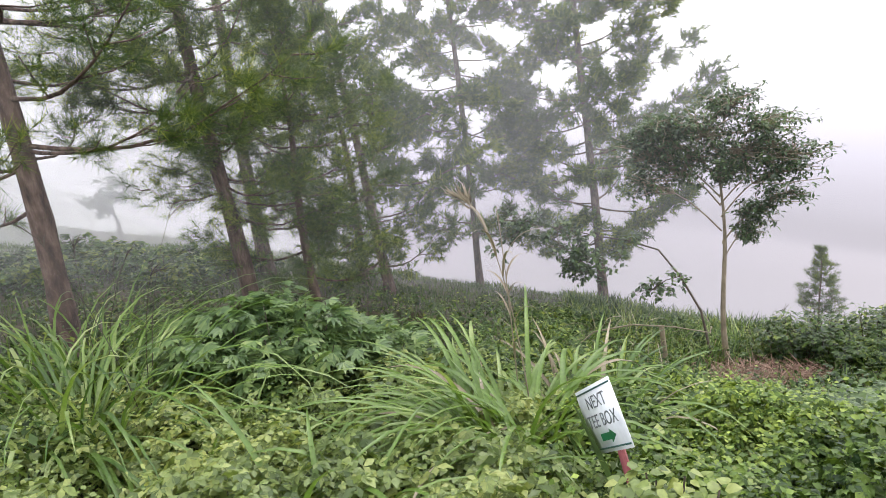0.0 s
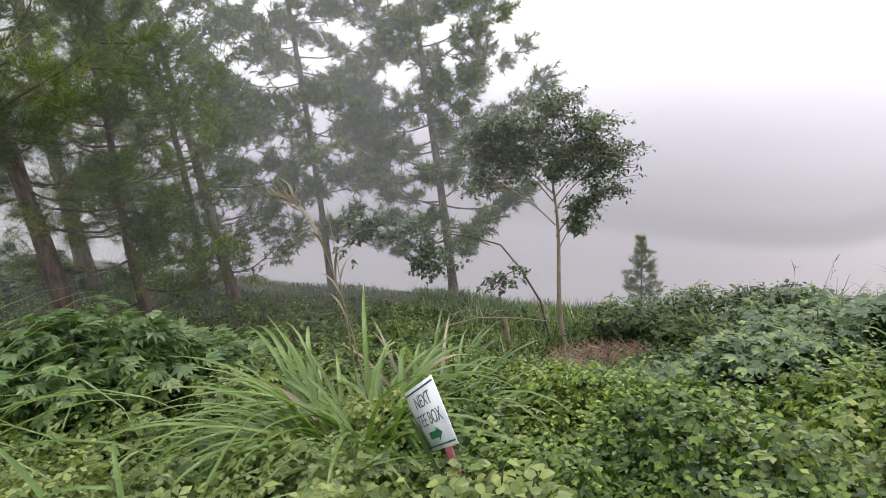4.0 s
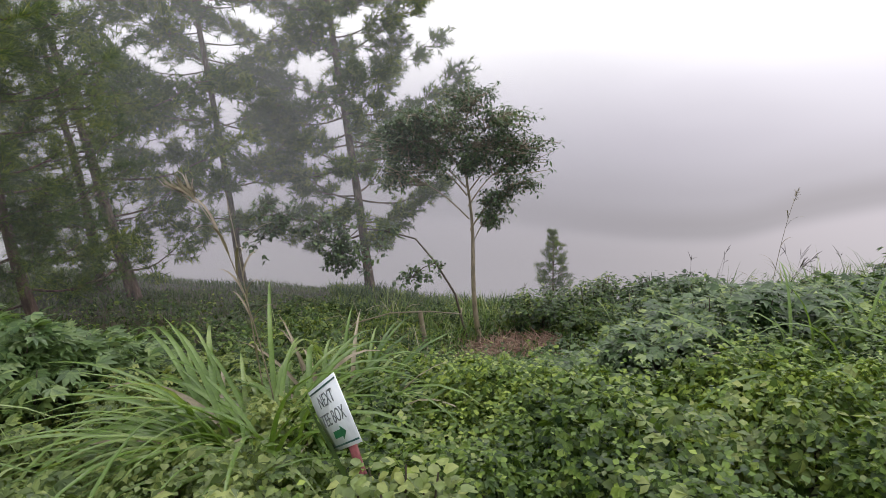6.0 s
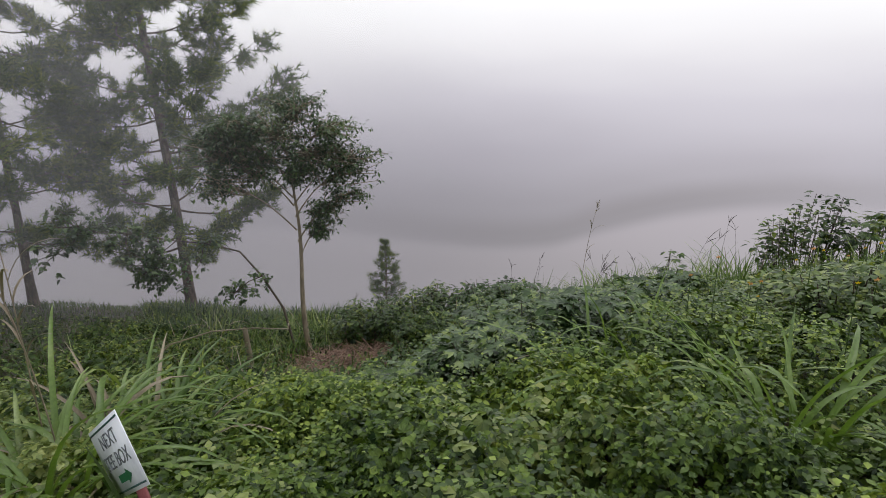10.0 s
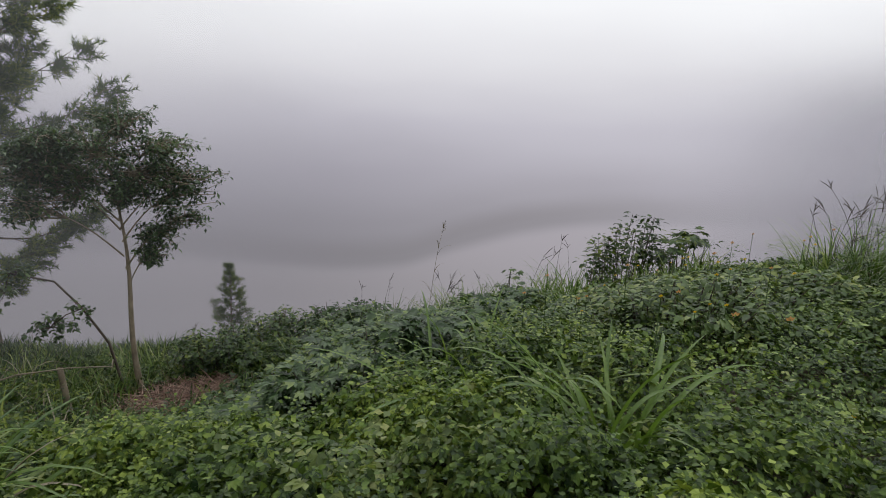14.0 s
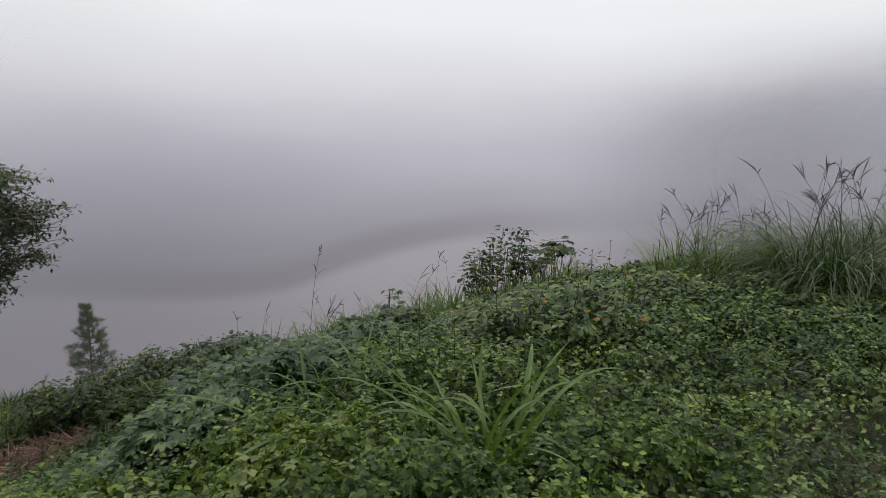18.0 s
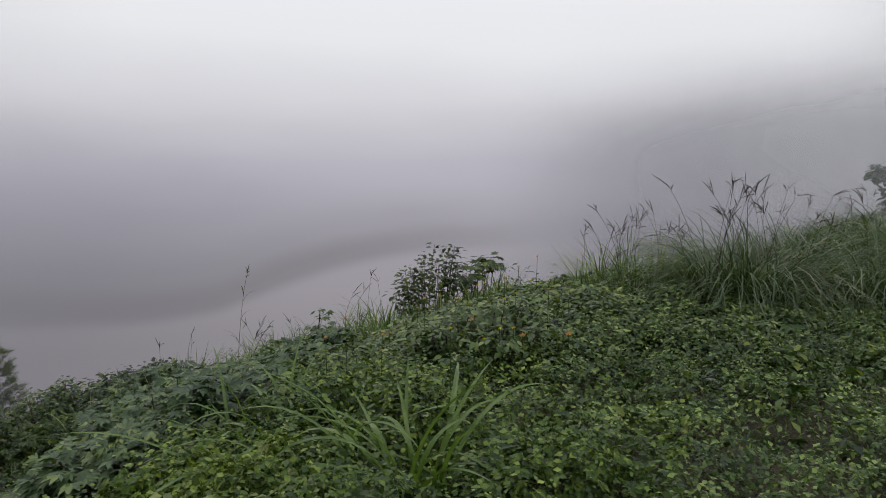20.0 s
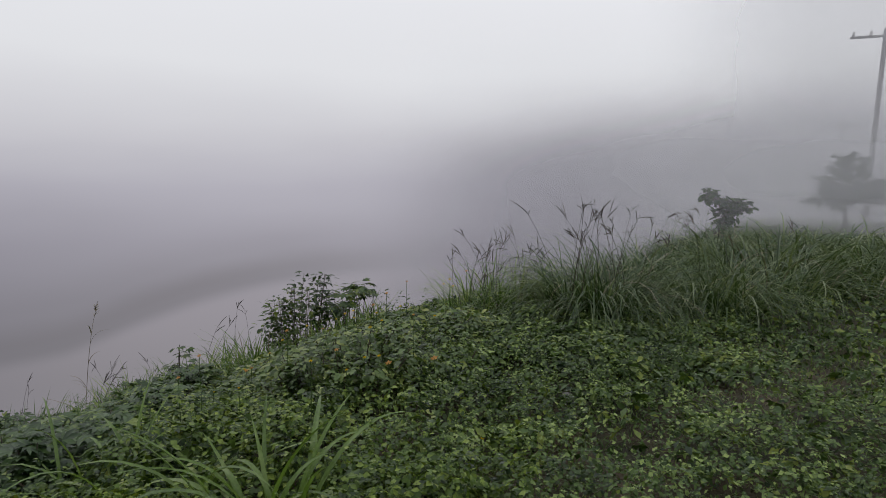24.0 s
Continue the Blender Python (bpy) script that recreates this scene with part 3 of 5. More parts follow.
def cover_z(x, y):
    """How high the carpet of creeping plants stands over the soil."""
    lawn = 1 / (1 + np.exp(-(x - 2.6 - 1.1 * y) * 2.2))
    thick = 0.06 + 0.05 * bumps(x, y, 1.9, 2) + 0.33 * plants_at(x, y, 0.62, 1.0) + 0.15 * plants_at(x, y, 0.25, 2.0)
    low = 0.03 + 0.03 * bumps(x, y, 1.7, 1) + 0.15 * plants_at(x, y, 0.42, 3.0) + 0.08 * plants_at(x, y, 0.17, 4.0)
    v = thick * (1 - lawn) + low * lawn
    v = v * (1 - 0.8 * bell(x, y, 4.3, 8.0, 1.0, 0.8)) * (1 - 0.6 * bell(x, y, 2.9, 5.6, 1.1, 1.8)) * (1 - 0.5 * bell(x, y, 2.7, 4.3, 0.9, 1.2)) * (1 - 0.7 * bell(x, y, 2.8, 0.85, 0.4, 0.3)) * (1 - 0.6 * bell(x, y, 2.6, 3.0, 0.5, 0.7)) * (1 - 0.6 * bell(x, y, 0, 0, 1.2))
    return np.maximum(v, 0.03)


def carpet(name, template, mat, seed, n, r0, r1, size, a0=-42, a1=124, keep=None, label="", floor=0.1, tilt=0.35):
    rng = np.random.default_rng(seed)
    x, y = spread(rng, n, r0, r1, a0, a1)
    lawn = lawn_side(x, y)
    full = (0.55 * plants_at(x, y, 0.25, 2.0) + 0.6 * plants_at(x, y, 0.62, 1.0)) * (1 - lawn) + (0.55 * plants_at(x, y, 0.17, 4.0) + 0.6 * plants_at(x, y, 0.42, 3.0)) * lawn
    k = (1 if keep is None else keep(x, y)) * np.clip(1.9 * full - 0.18, 0.02, 1) * (1 - 0.85 * bell(x, y, 2.6, 3.0, 0.5, 0.7)) * (1 - 0.6 * bell(x, y, 4.0, 0.75, 0.8, 0.2)) > rng.uniform(0, 1, n)
    x, y = x[k], y[k]
    c = cover_z(x, y)
    z = ground_z(x, y) + c * (floor + (1.1 - floor) * rng.uniform(0, 1, len(x)) ** 0.45) + rng.normal(0, 0.012, len(x))
    gx, gy = cover_z(x + 0.03, y) - c, cover_z(x, y + 0.03) - c
    steep = np.arctan(np.hypot(gx, gy) / 0.03)
    R = turned(np.arctan2(-gy, -gx) + rng.normal(0, 1.1, len(x)), -0.05 - 0.5 * steep + rng.normal(0, tilt * 0.65, len(x)), rng.normal(0, tilt * 0.65, len(x)))
    geo = strewn(template, R, np.stack([x, y, z], -1), rng.uniform(size[0], size[1], len(x)))
    ob = soup(name, *geo, mat)
    return tagged(ob, label, "plants", kind="stuff")


def straw_gap(x, y):
    return 1 - 0.96 * np.clip(1.5 * bell(x, y, 4.55, 7.8, 1.15, 0.75), 0, 1)


def not_meadow(x, y):
    """Weeds give way to grass under the pines."""
    return 1 - 0.9 * (np.degrees(np.arctan2(x, y)) < 7) * (np.hypot(x, y) > 6.0 + 0.5 * bumps(x, y, 1.1))


def lawn_side(x, y):
    return 1 / (1 + np.exp(-(x - 2.6 - 1.1 * y) * 2.2))


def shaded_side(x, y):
    """Where the pale young creeper, its colour also lifted for haze, gives way to the darker one."""
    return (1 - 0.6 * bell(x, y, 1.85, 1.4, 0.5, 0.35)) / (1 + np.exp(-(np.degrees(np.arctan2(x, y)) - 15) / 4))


def tufted(x, y, s, seed, least=0.12):
    return least + (1 - least) / (1 + np.exp(-9 * (bumps(x, y, s, seed) + 0.6 * bumps(x, y, s * 2.6, seed + 1) + 0.12)))


def worn(x, y):
    """Trodden spots of the lawn, where little grows."""
    return 1 - np.clip(0.8 * bell(x, y, 3.74, -0.72, 0.35, 0.25) + 0.8 * bell(x, y, 4.6, -1.5, 0.5, 0.3) + bell(x, y, 5.7, -2.75, 0.9, 0.4) + 0.7 * bell(x, y, 4.9, -2.2, 0.9, 0.6) + 0.6 * bell(x, y, 2.75, 0.55, 0.3, 0.2), 0, 0.9)


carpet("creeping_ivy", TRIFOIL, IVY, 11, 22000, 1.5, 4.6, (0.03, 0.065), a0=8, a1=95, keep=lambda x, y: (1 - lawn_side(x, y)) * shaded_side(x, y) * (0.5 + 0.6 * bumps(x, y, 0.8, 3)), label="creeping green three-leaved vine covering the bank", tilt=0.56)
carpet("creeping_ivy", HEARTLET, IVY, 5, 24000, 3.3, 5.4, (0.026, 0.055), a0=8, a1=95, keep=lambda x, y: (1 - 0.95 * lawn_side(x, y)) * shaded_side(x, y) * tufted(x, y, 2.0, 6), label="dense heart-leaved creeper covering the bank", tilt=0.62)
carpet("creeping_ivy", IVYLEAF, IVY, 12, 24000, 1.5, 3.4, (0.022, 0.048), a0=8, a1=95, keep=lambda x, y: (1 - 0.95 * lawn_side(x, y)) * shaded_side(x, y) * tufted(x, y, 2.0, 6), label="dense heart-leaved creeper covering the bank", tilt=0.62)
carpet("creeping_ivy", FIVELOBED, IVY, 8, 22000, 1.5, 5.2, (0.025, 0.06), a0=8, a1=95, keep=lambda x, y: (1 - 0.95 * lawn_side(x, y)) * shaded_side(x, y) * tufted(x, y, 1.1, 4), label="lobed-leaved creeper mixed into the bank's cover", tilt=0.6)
carpet("pale_creeper", TRIO, HAZYIVY, 9, 19000, 1.5, 4.8, (0.04, 0.075), a1=66, keep=lambda x, y: (1 - shaded_side(x, y)) * (0.5 + 0.6 * bumps(x, y, 0.8, 3)), label="pale green three-leaved vine covering the bank", tilt=0.56)
carpet("pale_creeper", IVYLEAF, HAZYIVY, 10, 30000, 1.5, 5.2, (0.026, 0.07), a1=66, keep=lambda x, y: (1 - shaded_side(x, y)) * tufted(x, y, 2.0, 6), label="pale heart-leaved creeper covering the bank", tilt=0.62)
carpet("bank_weeds", FIVELOBED, WEED, 13, 36000, 3.6, 11.0, (0.045, 0.10), keep=lambda x, y: not_meadow(x, y) * straw_gap(x, y) * (1 - 0.8 * lawn_side(x, y)) * tufted(x, y, 1.5, 8), label="mixed lobed weeds on the falling bank", tilt=0.56)
carpet("bank_weeds", SMALL, WEED, 14, 34000, 3.4, 11.0, (0.04, 0.085), keep=lambda x, y: not_meadow(x, y) * straw_gap(x, y), label="mixed oval-leaved weeds on the falling bank", tilt=0.62)
carpet("lawn_weeds", TRIO, LAWNLEAF, 6, 26000, 1.7, 6.0, (0.022, 0.044), a0=38, keep=lambda x, y: lawn_side(x, y) * tufted(x, y, 1.1, 7, 0.25) * worn(x, y), label="low three-leaved weeds spread over the lawn", floor=0.3, tilt=0.45)
carpet("lawn_weeds", HEARTLET, LAWNLEAF, 15, 80000, 1.7, 6.5, (0.014, 0.036), a0=38, keep=lambda x, y: lawn_side(x, y) * tufted(x, y, 1.6, 2, 0.3) * worn(x, y), label="low small-leaved weeds in mown grass", floor=0.1, tilt=0.62)
carpet("lawn_weeds", SMALL, LAWNLEAF, 16, 40000, 5.5, 14.0, (0.03, 0.06), a0=70, keep=lambda x, y: lawn_side(x, y) * tufted(x, y, 1.2, 4, 0.4), label="low small-leaved weeds in rough lawn", floor=0.1, tilt=0.62)


def sprigs(name, template, mat, seed, n, r0, r1, size, height, keep, label, a0=-42, a1=124):
    """Shoots that stand out of the carpet, each with leaves up its stem."""
    rng = np.random.default_rng(seed)
    x, y = spread(rng, n, r0, r1, a0, a1)
    k = keep(x, y) > rng.uniform(0, 1, n)
    x, y = x[k], y[k]
    n, m = len(x), 9
    h = rng.uniform(height[0], height[1], n)
    z = ground_z(x, y) + cover_z(x, y) * 0.8
    u = np.linspace(0.1, 1, m)
    d = rng.uniform(0, 6.283, n)
    le = rng.uniform(0, 0.45, n)
    p = np.stack([x[:, None] + np.cos(d)[:, None] * (le * h)[:, None] * u ** 2, y[:, None] + np.sin(d)[:, None] * (le * h)[:, None] * u ** 2, z[:, None] + h[:, None] * u], -1)
    az = (rng.uniform(0, 6.283, n)[:, None] + np.arange(m) * 2.4).ravel()
    R = turned(az, rng.normal(0.1, 0.3, n * m), rng.normal(0, 0.3, n * m))
    sz = (rng.uniform(size[0], size[1], (n, 1)) * (1.15 - 0.6 * u)[None]).ravel()
    return tagged(soup(name, *strewn(template, R, p.reshape(-1, 3), sz), mat), label, "plants", kind="stuff")


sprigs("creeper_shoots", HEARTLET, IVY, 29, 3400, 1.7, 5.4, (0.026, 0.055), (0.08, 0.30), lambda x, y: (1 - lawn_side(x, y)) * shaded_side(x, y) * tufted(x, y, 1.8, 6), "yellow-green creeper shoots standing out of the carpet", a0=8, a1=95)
sprigs("creeper_shoots", HEARTLET, HAZYIVY, 17, 1800, 1.7, 5.2, (0.03, 0.065), (0.06, 0.22), lambda x, y: (1 - lawn_side(x, y)) * (1 - 0.6 * shaded_side(x, y)), "young yellow-green creeper shoots standing out of the carpet", a1=95)
sprigs("bank_shoots", SMALL, WEED, 18, 2200, 3.5, 10.5, (0.05, 0.10), (0.1, 0.4), lambda x, y: straw_gap(x, y) * (1 - 0.9 * lawn_side(x, y)), "weed shoots standing out of the bank's plants")
sprigs("lawn_shoots", SMALL, LAWNLEAF, 19, 5200, 2.0, 8, (0.02, 0.042), (0.04, 0.15), lambda x, y: lawn_side(x, y) * worn(x, y) * tufted(x, y, 1.4, 5), "small weed shoots in the lawn", a0=38)


def meadow(name, seed, n, r0, r1, a0, a1, length, mat, width, label, keep=None, lean=(0.1, 0.5)):
    rng = np.random.default_rng(seed)
    x, y = spread(rng, n, r0, r1, a0, a1)
    if keep is not None:
        k = keep(x, y) > rng.uniform(0, 1, n)
        x, y = x[k], y[k]
    n = len(x)
    base = np.stack([x, y, ground_z(x, y) - 0.02], -1)
    geo = thin_blades(base, rng.uniform(0, 6.283, n), rng.uniform(length[0], length[1], n) * (0.75 + 0.35 * bumps(x, y, 0.7, seed)), rng.uniform(lean[0], lean[1], n),
                 rng.uniform(0.6, 2.4, n), rng.uniform(width * 0.7, width * 1.3, n), 2)
    return tagged(soup(name, *geo, mat), label, "grass", kind="stuff")


meadow("slope_grass", 21, 44000, 5.6, 22, -44, 15, (0.10, 0.30), MEADOW, 0.018, "soft green grass on the slope under the pines", keep=straw_gap)
# darker weed_leaf instead of grass_blade: shade and wet are put into the colour
meadow("slope_grass", 28, 9000, 8, 18, 12, 36, (0.25, 0.6), WEED, 0.022, "rough green grass behind the sapling", keep=straw_gap)
meadow("slope_grass", 22, 7000, 7.5, 11.5, 20, 78, (0.35, 0.8), GRASS, 0.018, "tall green grass along the edge of the bank", keep=straw_gap)
meadow("lawn_grass", 23, 34000, 1.7, 8, 48, 124, (0.05, 0.13), GRASS, 0.009, "short worn lawn grass", keep=lawn_side, lean=(0.1, 1.0))
meadow("lawn_grass", 20, 26000, 1.8, 7.5, 60, 124, (0.03, 0.09), THATCH, 0.007, "dead brown grass in worn spots of the lawn", keep=lambda x, y: lawn_side(x, y) * (1.05 - 0.75 * worn(x, y)), lean=(0.3, 1.3))
meadow("lawn_grass", 25, 20000, 0.3, 9.0, 124, 318, (0.06, 0.16), GRASS, 0.018, "short lawn grass round the path", lean=(0.1, 1.0))
carpet("lawn_weeds", SMALL, WEED, 26, 14000, 0.3, 8.0, (0.045, 0.10), a0=124, a1=318, keep=lambda x, y: tufted(x, y, 1.3, 4), label="low small-leaved weeds in the lawn", floor=0.1, tilt=0.62)
meadow("hill_grass", 27, 8000, 20, 42, -62, -14, (0.15, 0.3), WEED, 0.09, "grass on the hillside in the fog")
meadow("far_grass", 24, 15000, 9, 30, 98, 128, (0.15, 0.42), WEED, 0.025, "rough tall grass beyond the lawn")


# ---- trees ----
def needle_tuft(seed, n=26, wide=0.019):
    """A brush of needles round +x, each one a slim bowed triangle."""
    rng = np.random.default_rng(seed)
    a, p = rng.uniform(0, 6.283, n), rng.uniform(0.1, 1.5, n)
    d = np.stack([np.cos(p), np.sin(p) * np.cos(a), np.sin(p) * np.sin(a)], -1)
    s = np.cross(d, rng.normal(0, 1, (n, 3)))
    s /= np.linalg.norm(s, axis=1)[:, None]
    root = np.stack([rng.uniform(-0.55, 0.3, n), 0 * a, 0 * a], -1)
    ln = rng.uniform(0.6, 1.05, n)[:, None]
    v = np.stack([root + s * wide, root - s * wide, root + d * ln + np.array([0, 0, -0.14]) * ln], 1).reshape(-1, 3)
    return v, np.arange(3 * n).reshape(n, 3)


TUFTS = [needle_tuft(s, 40, 0.013) for s in (1, 2, 3)]
COARSE = [needle_tuft(s, 20, 0.045) for s in (4, 5, 6)]


def pine(base, top, girth, crown_from, reach, seed, label, whorls=13, per=4, tufts=34, size=0.21, bend=0.0, lower=(), needle=NEEDLE, brush=TUFTS, fill=1.4):
    """A pine: bare ridged trunk, whorls of crooked limbs, side shoots that end in brushes of needles."""
    rng = np.random.default_rng(seed)
    base, top = np.array(base, float), np.array(top, float)
    ob = thing("pine_tree", base, label, "tree", "pines on the slope")
    k = 26
    s = np.linspace(0, 1, k)
    spine = base + (top - base) * s[:, None]
    spine[:, 0] += bend * np.sin(s * np.pi) + 0.03 * np.sin(s * 9 + seed)
    spine[:, 1] += 0.03 * np.cos(s * 8 + seed)
    spine[0, 2] -= 0.25
    rad = girth * (1 - 0.82 * s) * (1 + 0.35 * np.exp(-s * 28))
    part("trunk", tube(spine, rad, 12, rng, 0.045), BARK, ob, "ridged brown pine bark", True)

    def limb(frac, az, length, pitch, count):
        at = np.array([np.interp(frac, s, spine[:, q]) for q in range(3)])
        m = 9
        u = np.linspace(0, 1, m)
        d = np.array([math.cos(az), math.sin(az)])
        p = np.empty((m, 3))
        p[:, :2] = at[:2] + d * (length * u)[:, None] * math.cos(pitch)
        p[:, :2] += np.array([-d[1], d[0]]) * (rng.normal(0, 0.09) * length * np.sin(u * 3))[:, None]
        p[:, 2] = at[2] + length * (math.sin(pitch) * u - 0.10 * np.sin(u * 3.1) + 0.16 * u ** 2.2) + rng.normal(0, 0.02, m) * u
        r0 = min(girth * 0.26, 0.010 + length * 0.010) * (1 - frac * 0.4)
        bits = [tube(p, r0 * (1 - 0.85 * u), 6)]
        tips, dirs = [], []
        shoots = max(4, count // 7)
        each = max(3, round(fill * count / shoots))
        for q in range(shoots):
            uu = 1.0 if q == 0 else 0.12 + 0.88 * ((q + rng.uniform(-0.3, 0.3)) / shoots) ** 0.8
            o = np.array([np.interp(uu, u, p[:, c]) for c in range(3)])
            a2 = az + (-1) ** q * rng.uniform(0.35, 1.1) * (q > 0)
            ln = min(0.75, length * 0.36) * rng.uniform(0.6, 1.15) * (1.3 - 0.65 * uu)
            dv = np.array([math.cos(a2), math.sin(a2), rng.uniform(-0.12, 0.38)])
            bits.append(tube(np.stack([o, o + dv * ln * 0.5 + (0, 0, -0.03), o + dv * ln]), np.array([0.009, 0.007, 0.004]), 4))
            w = rng.uniform(0.25, 1.08, each) ** 0.7
            side = rng.normal(0, 0.10, (each, 3)) * min(1.0, length)
            tips.append(o + dv * ln * w[:, None] + side)
            dirs.append(dv + (0, 0, 0.35) + 4.0 * side + rng.normal(0, 0.3, (each, 3)))
        br = part("branch", joined(*bits), BARK, ob, smooth=True)
        tips, dirs = np.concatenate(tips), np.concatenate(dirs)
        R = turned(np.arctan2(dirs[:, 1], dirs[:, 0]), np.arctan2(dirs[:, 2], np.hypot(dirs[:, 0], dirs[:, 1])), rng.uniform(0, 6.28, len(dirs)))
        geos = []
        for q in range(3):
            geos.append(strewn(brush[q], R[q::3], tips[q::3], rng.uniform(size * 0.75, size * 1.25, len(tips[q::3]))))
        part("needle_spray", joined(*geos), needle, br, base=base)

    for w in range(whorls):
        f = crown_from + (0.985 - crown_from) * (w / (whorls - 1)) ** 0.92
        span = reach * (1.05 - ((f - crown_from) / (1 - crown_from)) ** 2.2) * (0.75 + 0.25 * min(1, w / 2))
        a0 = rng.uniform(0, 6.28)
        for q in range(per):
            ln = max(0.15 * reach, span * rng.uniform(0.6, 1.12))
            limb(min(0.99, f + rng.uniform(-0.02, 0.02)), a0 + q * 6.283 / per + rng.uniform(-0.4, 0.4), ln, rng.uniform(-0.12, 0.38) + 0.4 * (w / whorls) ** 2, max(6, int(tufts * (0.35 + 0.65 * ln / reach) * 0.9)))
    for f, az, ln, pitch, cnt in lower:
        limb(f, az, ln, pitch, cnt)
    return ob


def gz(x, y):
    return float(ground_z(x, y))


pine((-3.95, 6.15, gz(-3.95, 6.15)), (-3.6, 5.95, 6.8), 0.125, 0.28, 2.2, 31, "leaning brown pine with long low limbs in mist", whorls=10, tufts=50,
     lower=((0.30, 0.05, 2.7, 0.06, 50), (0.22, 2.6, 1.6, -0.1, 20), (0.45, 0.5, 2.2, 0.2, 30)))
pine((-2.62, 8.2, gz(-2.62, 8.2)), (-2.85, 7.95, 7.6), 0.12, 0.33, 2.1, 32, "brown-trunked pine with bright green lower tufts", whorls=10, tufts=46,
     lower=((0.24, 3.3, 0.9, 0.0, 14), (0.2, 0.2, 1.3, -0.15, 26), (0.26, 1.2, 1.3, -0.1, 24), (0.25, -0.3, 1.1, -0.2, 22), (0.30, -0.9, 1.2, 0.15, 20), (0.36, 3.6, 1.3, 0.1, 20), (0.28, -1.6, 0.5, 0.3, 14), (0.33, -1.2, 0.5, 0.3, 14), (0.40, -2.0, 0.6, 0.3, 16), (0.44, -1.0, 0.6, 0.2, 16)))
pine((-1.87, 8.8, gz(-1.87, 8.8)), (-1.80, 8.8, 3.1), 0.085, 0.27, 1.5, 33, "slender young pine with reddish trunk", whorls=11, tufts=38, size=0.18, fill=2.0, lower=((0.2, 0.2, 1.0, -0.2, 16), (0.16, 2.4, 0.9, -0.1, 14)))
pine((-3.69, 13.0, gz(-3.69, 13)), (-3.7, 13.0, 9.5), 0.16, 0.28, 2.2, 34, "tall pine standing back in the mist", whorls=10, tufts=34, size=0.19, fill=1.7, brush=COARSE)
pine((-1.05, 12.9, gz(-1.05, 12.9)), (-1.75, 12.9, 5.2), 0.12, 0.10, 2.4, 35, "leaning misty pine with spreading crown", whorls=11, tufts=44, size=0.18, fill=1.9, brush=COARSE)
pine((-1.70, 13.9, gz(-1.7, 13.9)), (-1.75, 14.0, 4.0), 0.11, 0.12, 2.0, 36, "misty pine close behind another trunk", whorls=10, tufts=34, size=0.18, fill=1.9, brush=COARSE)
pine((1.15, 16.0, gz(1.15, 16)), (1.1, 16.0, 10.2), 0.095, 0.125, 2.3, 37, "tall thin pine pale in the fog", whorls=18, per=5, tufts=46, size=0.20, fill=3.1, brush=COARSE)
pine((4.5, 15.9, gz(4.5, 15.9)), (3.95, 16.0, 10.8), 0.125, 0.115, 2.95, 38, "tall broad pine pale in the fog", whorls=19, per=5, tufts=62, size=0.20, fill=3.1, brush=COARSE)
pine((9.6, 14.3, gz(9.6, 14.3)), (9.55, 14.28, -3.15), 0.035, 0.25, 0.48, 39, "small young pine on the edge of the slope", whorls=11, per=5, tufts=17, size=0.13)



def broad_tree(name, base, fork, blobs, seed, label, leaf, mat, bark, girth, leaves, leaf_size, group="", droop=0.2):
    """A broadleaf: trunk to the fork, limbs to each clump, twigs with leaves in whorls at their ends."""
    rng = np.random.default_rng(seed)
    base, fork = np.array(base, float), np.array(fork, float)
    ob = thing(name, base, label, "tree" if name.endswith("tree") else "shrub", group)
    u = np.linspace(0, 1, 12)
    sp = base + (fork - base) * u[:, None]
    sp[:, 0] += 0.045 * np.sin(u * 7 + seed)
    sp[0, 2] -= 0.1
    part("trunk", tube(sp, girth * (1.25 - 0.95 * u) * (1 + 0.4 * np.exp(-u * 18)), 10, rng, 0.03), bark, ob, smooth=True)
    for cx, cy, cz, rx, rz, share in blobs:
        c = np.array([cx, cy, cz])
        m = np.linspace(0, 1, 8)
        start = base + (fork - base) * np.clip((cz - 0.3 - 0.45 * math.hypot(cx - fork[0], cy - fork[1]) - base[2]) / (fork[2] - base[2]), 0.45, 1)
        p = start + (c - start) * m[:, None]
        p[:, 2] += 0.12 * np.sin(m * np.pi) * np.linalg.norm(c - start)
        bits = [tube(p, girth * (0.36 - 0.28 * m), 6)]
        n = max(4, int(leaves * share / 7))
        knots = max(4, n // 5)
        o = rng.normal(0, 1, (knots, 3))
        o /= np.linalg.norm(o, axis=1)[:, None]
        o *= rng.uniform(0.2, 0.85, knots)[:, None] ** 0.5
        hub = c + o * np.array([rx, rx, rz])
        which = rng.integers(0, knots, n)
        flat = rng.normal(0, 1, (n, 3)) * np.array([0.34, 0.34, 0.15]) * rx
        tip = hub[which] + flat
        o = o[which]
        for t in tip[:: 2]:
            a = p[rng.integers(4, 8)]
            bits.append(tube(np.stack([a, (a + t) / 2 + rng.normal(0, 0.03, 3), t]), np.array([0.010, 0.007, 0.004]), 4))
        limb = part("limb", joined(*bits), bark, ob, smooth=True)
        pos, az, pi = [], [], []
        for t, d in zip(tip, o):
            k = rng.integers(5, 10)
            pos.append(t + rng.normal(0, 0.03, (k, 3)))
            az.append(rng.uniform(0, 6.283) + np.arange(k) * 6.283 / k + rng.normal(0, 0.2, k))
            pi.append(rng.normal(-droop, 0.35, k))
        pos, az, pi = np.concatenate(pos), np.concatenate(az), np.concatenate(pi)
        R = turned(az, pi, rng.normal(0, 0.3, len(az)))
        part("foliage", strewn(leaf, R, pos, rng.uniform(leaf_size * 0.7, leaf_size * 1.25, len(az))), mat, limb, base=base)
    return ob


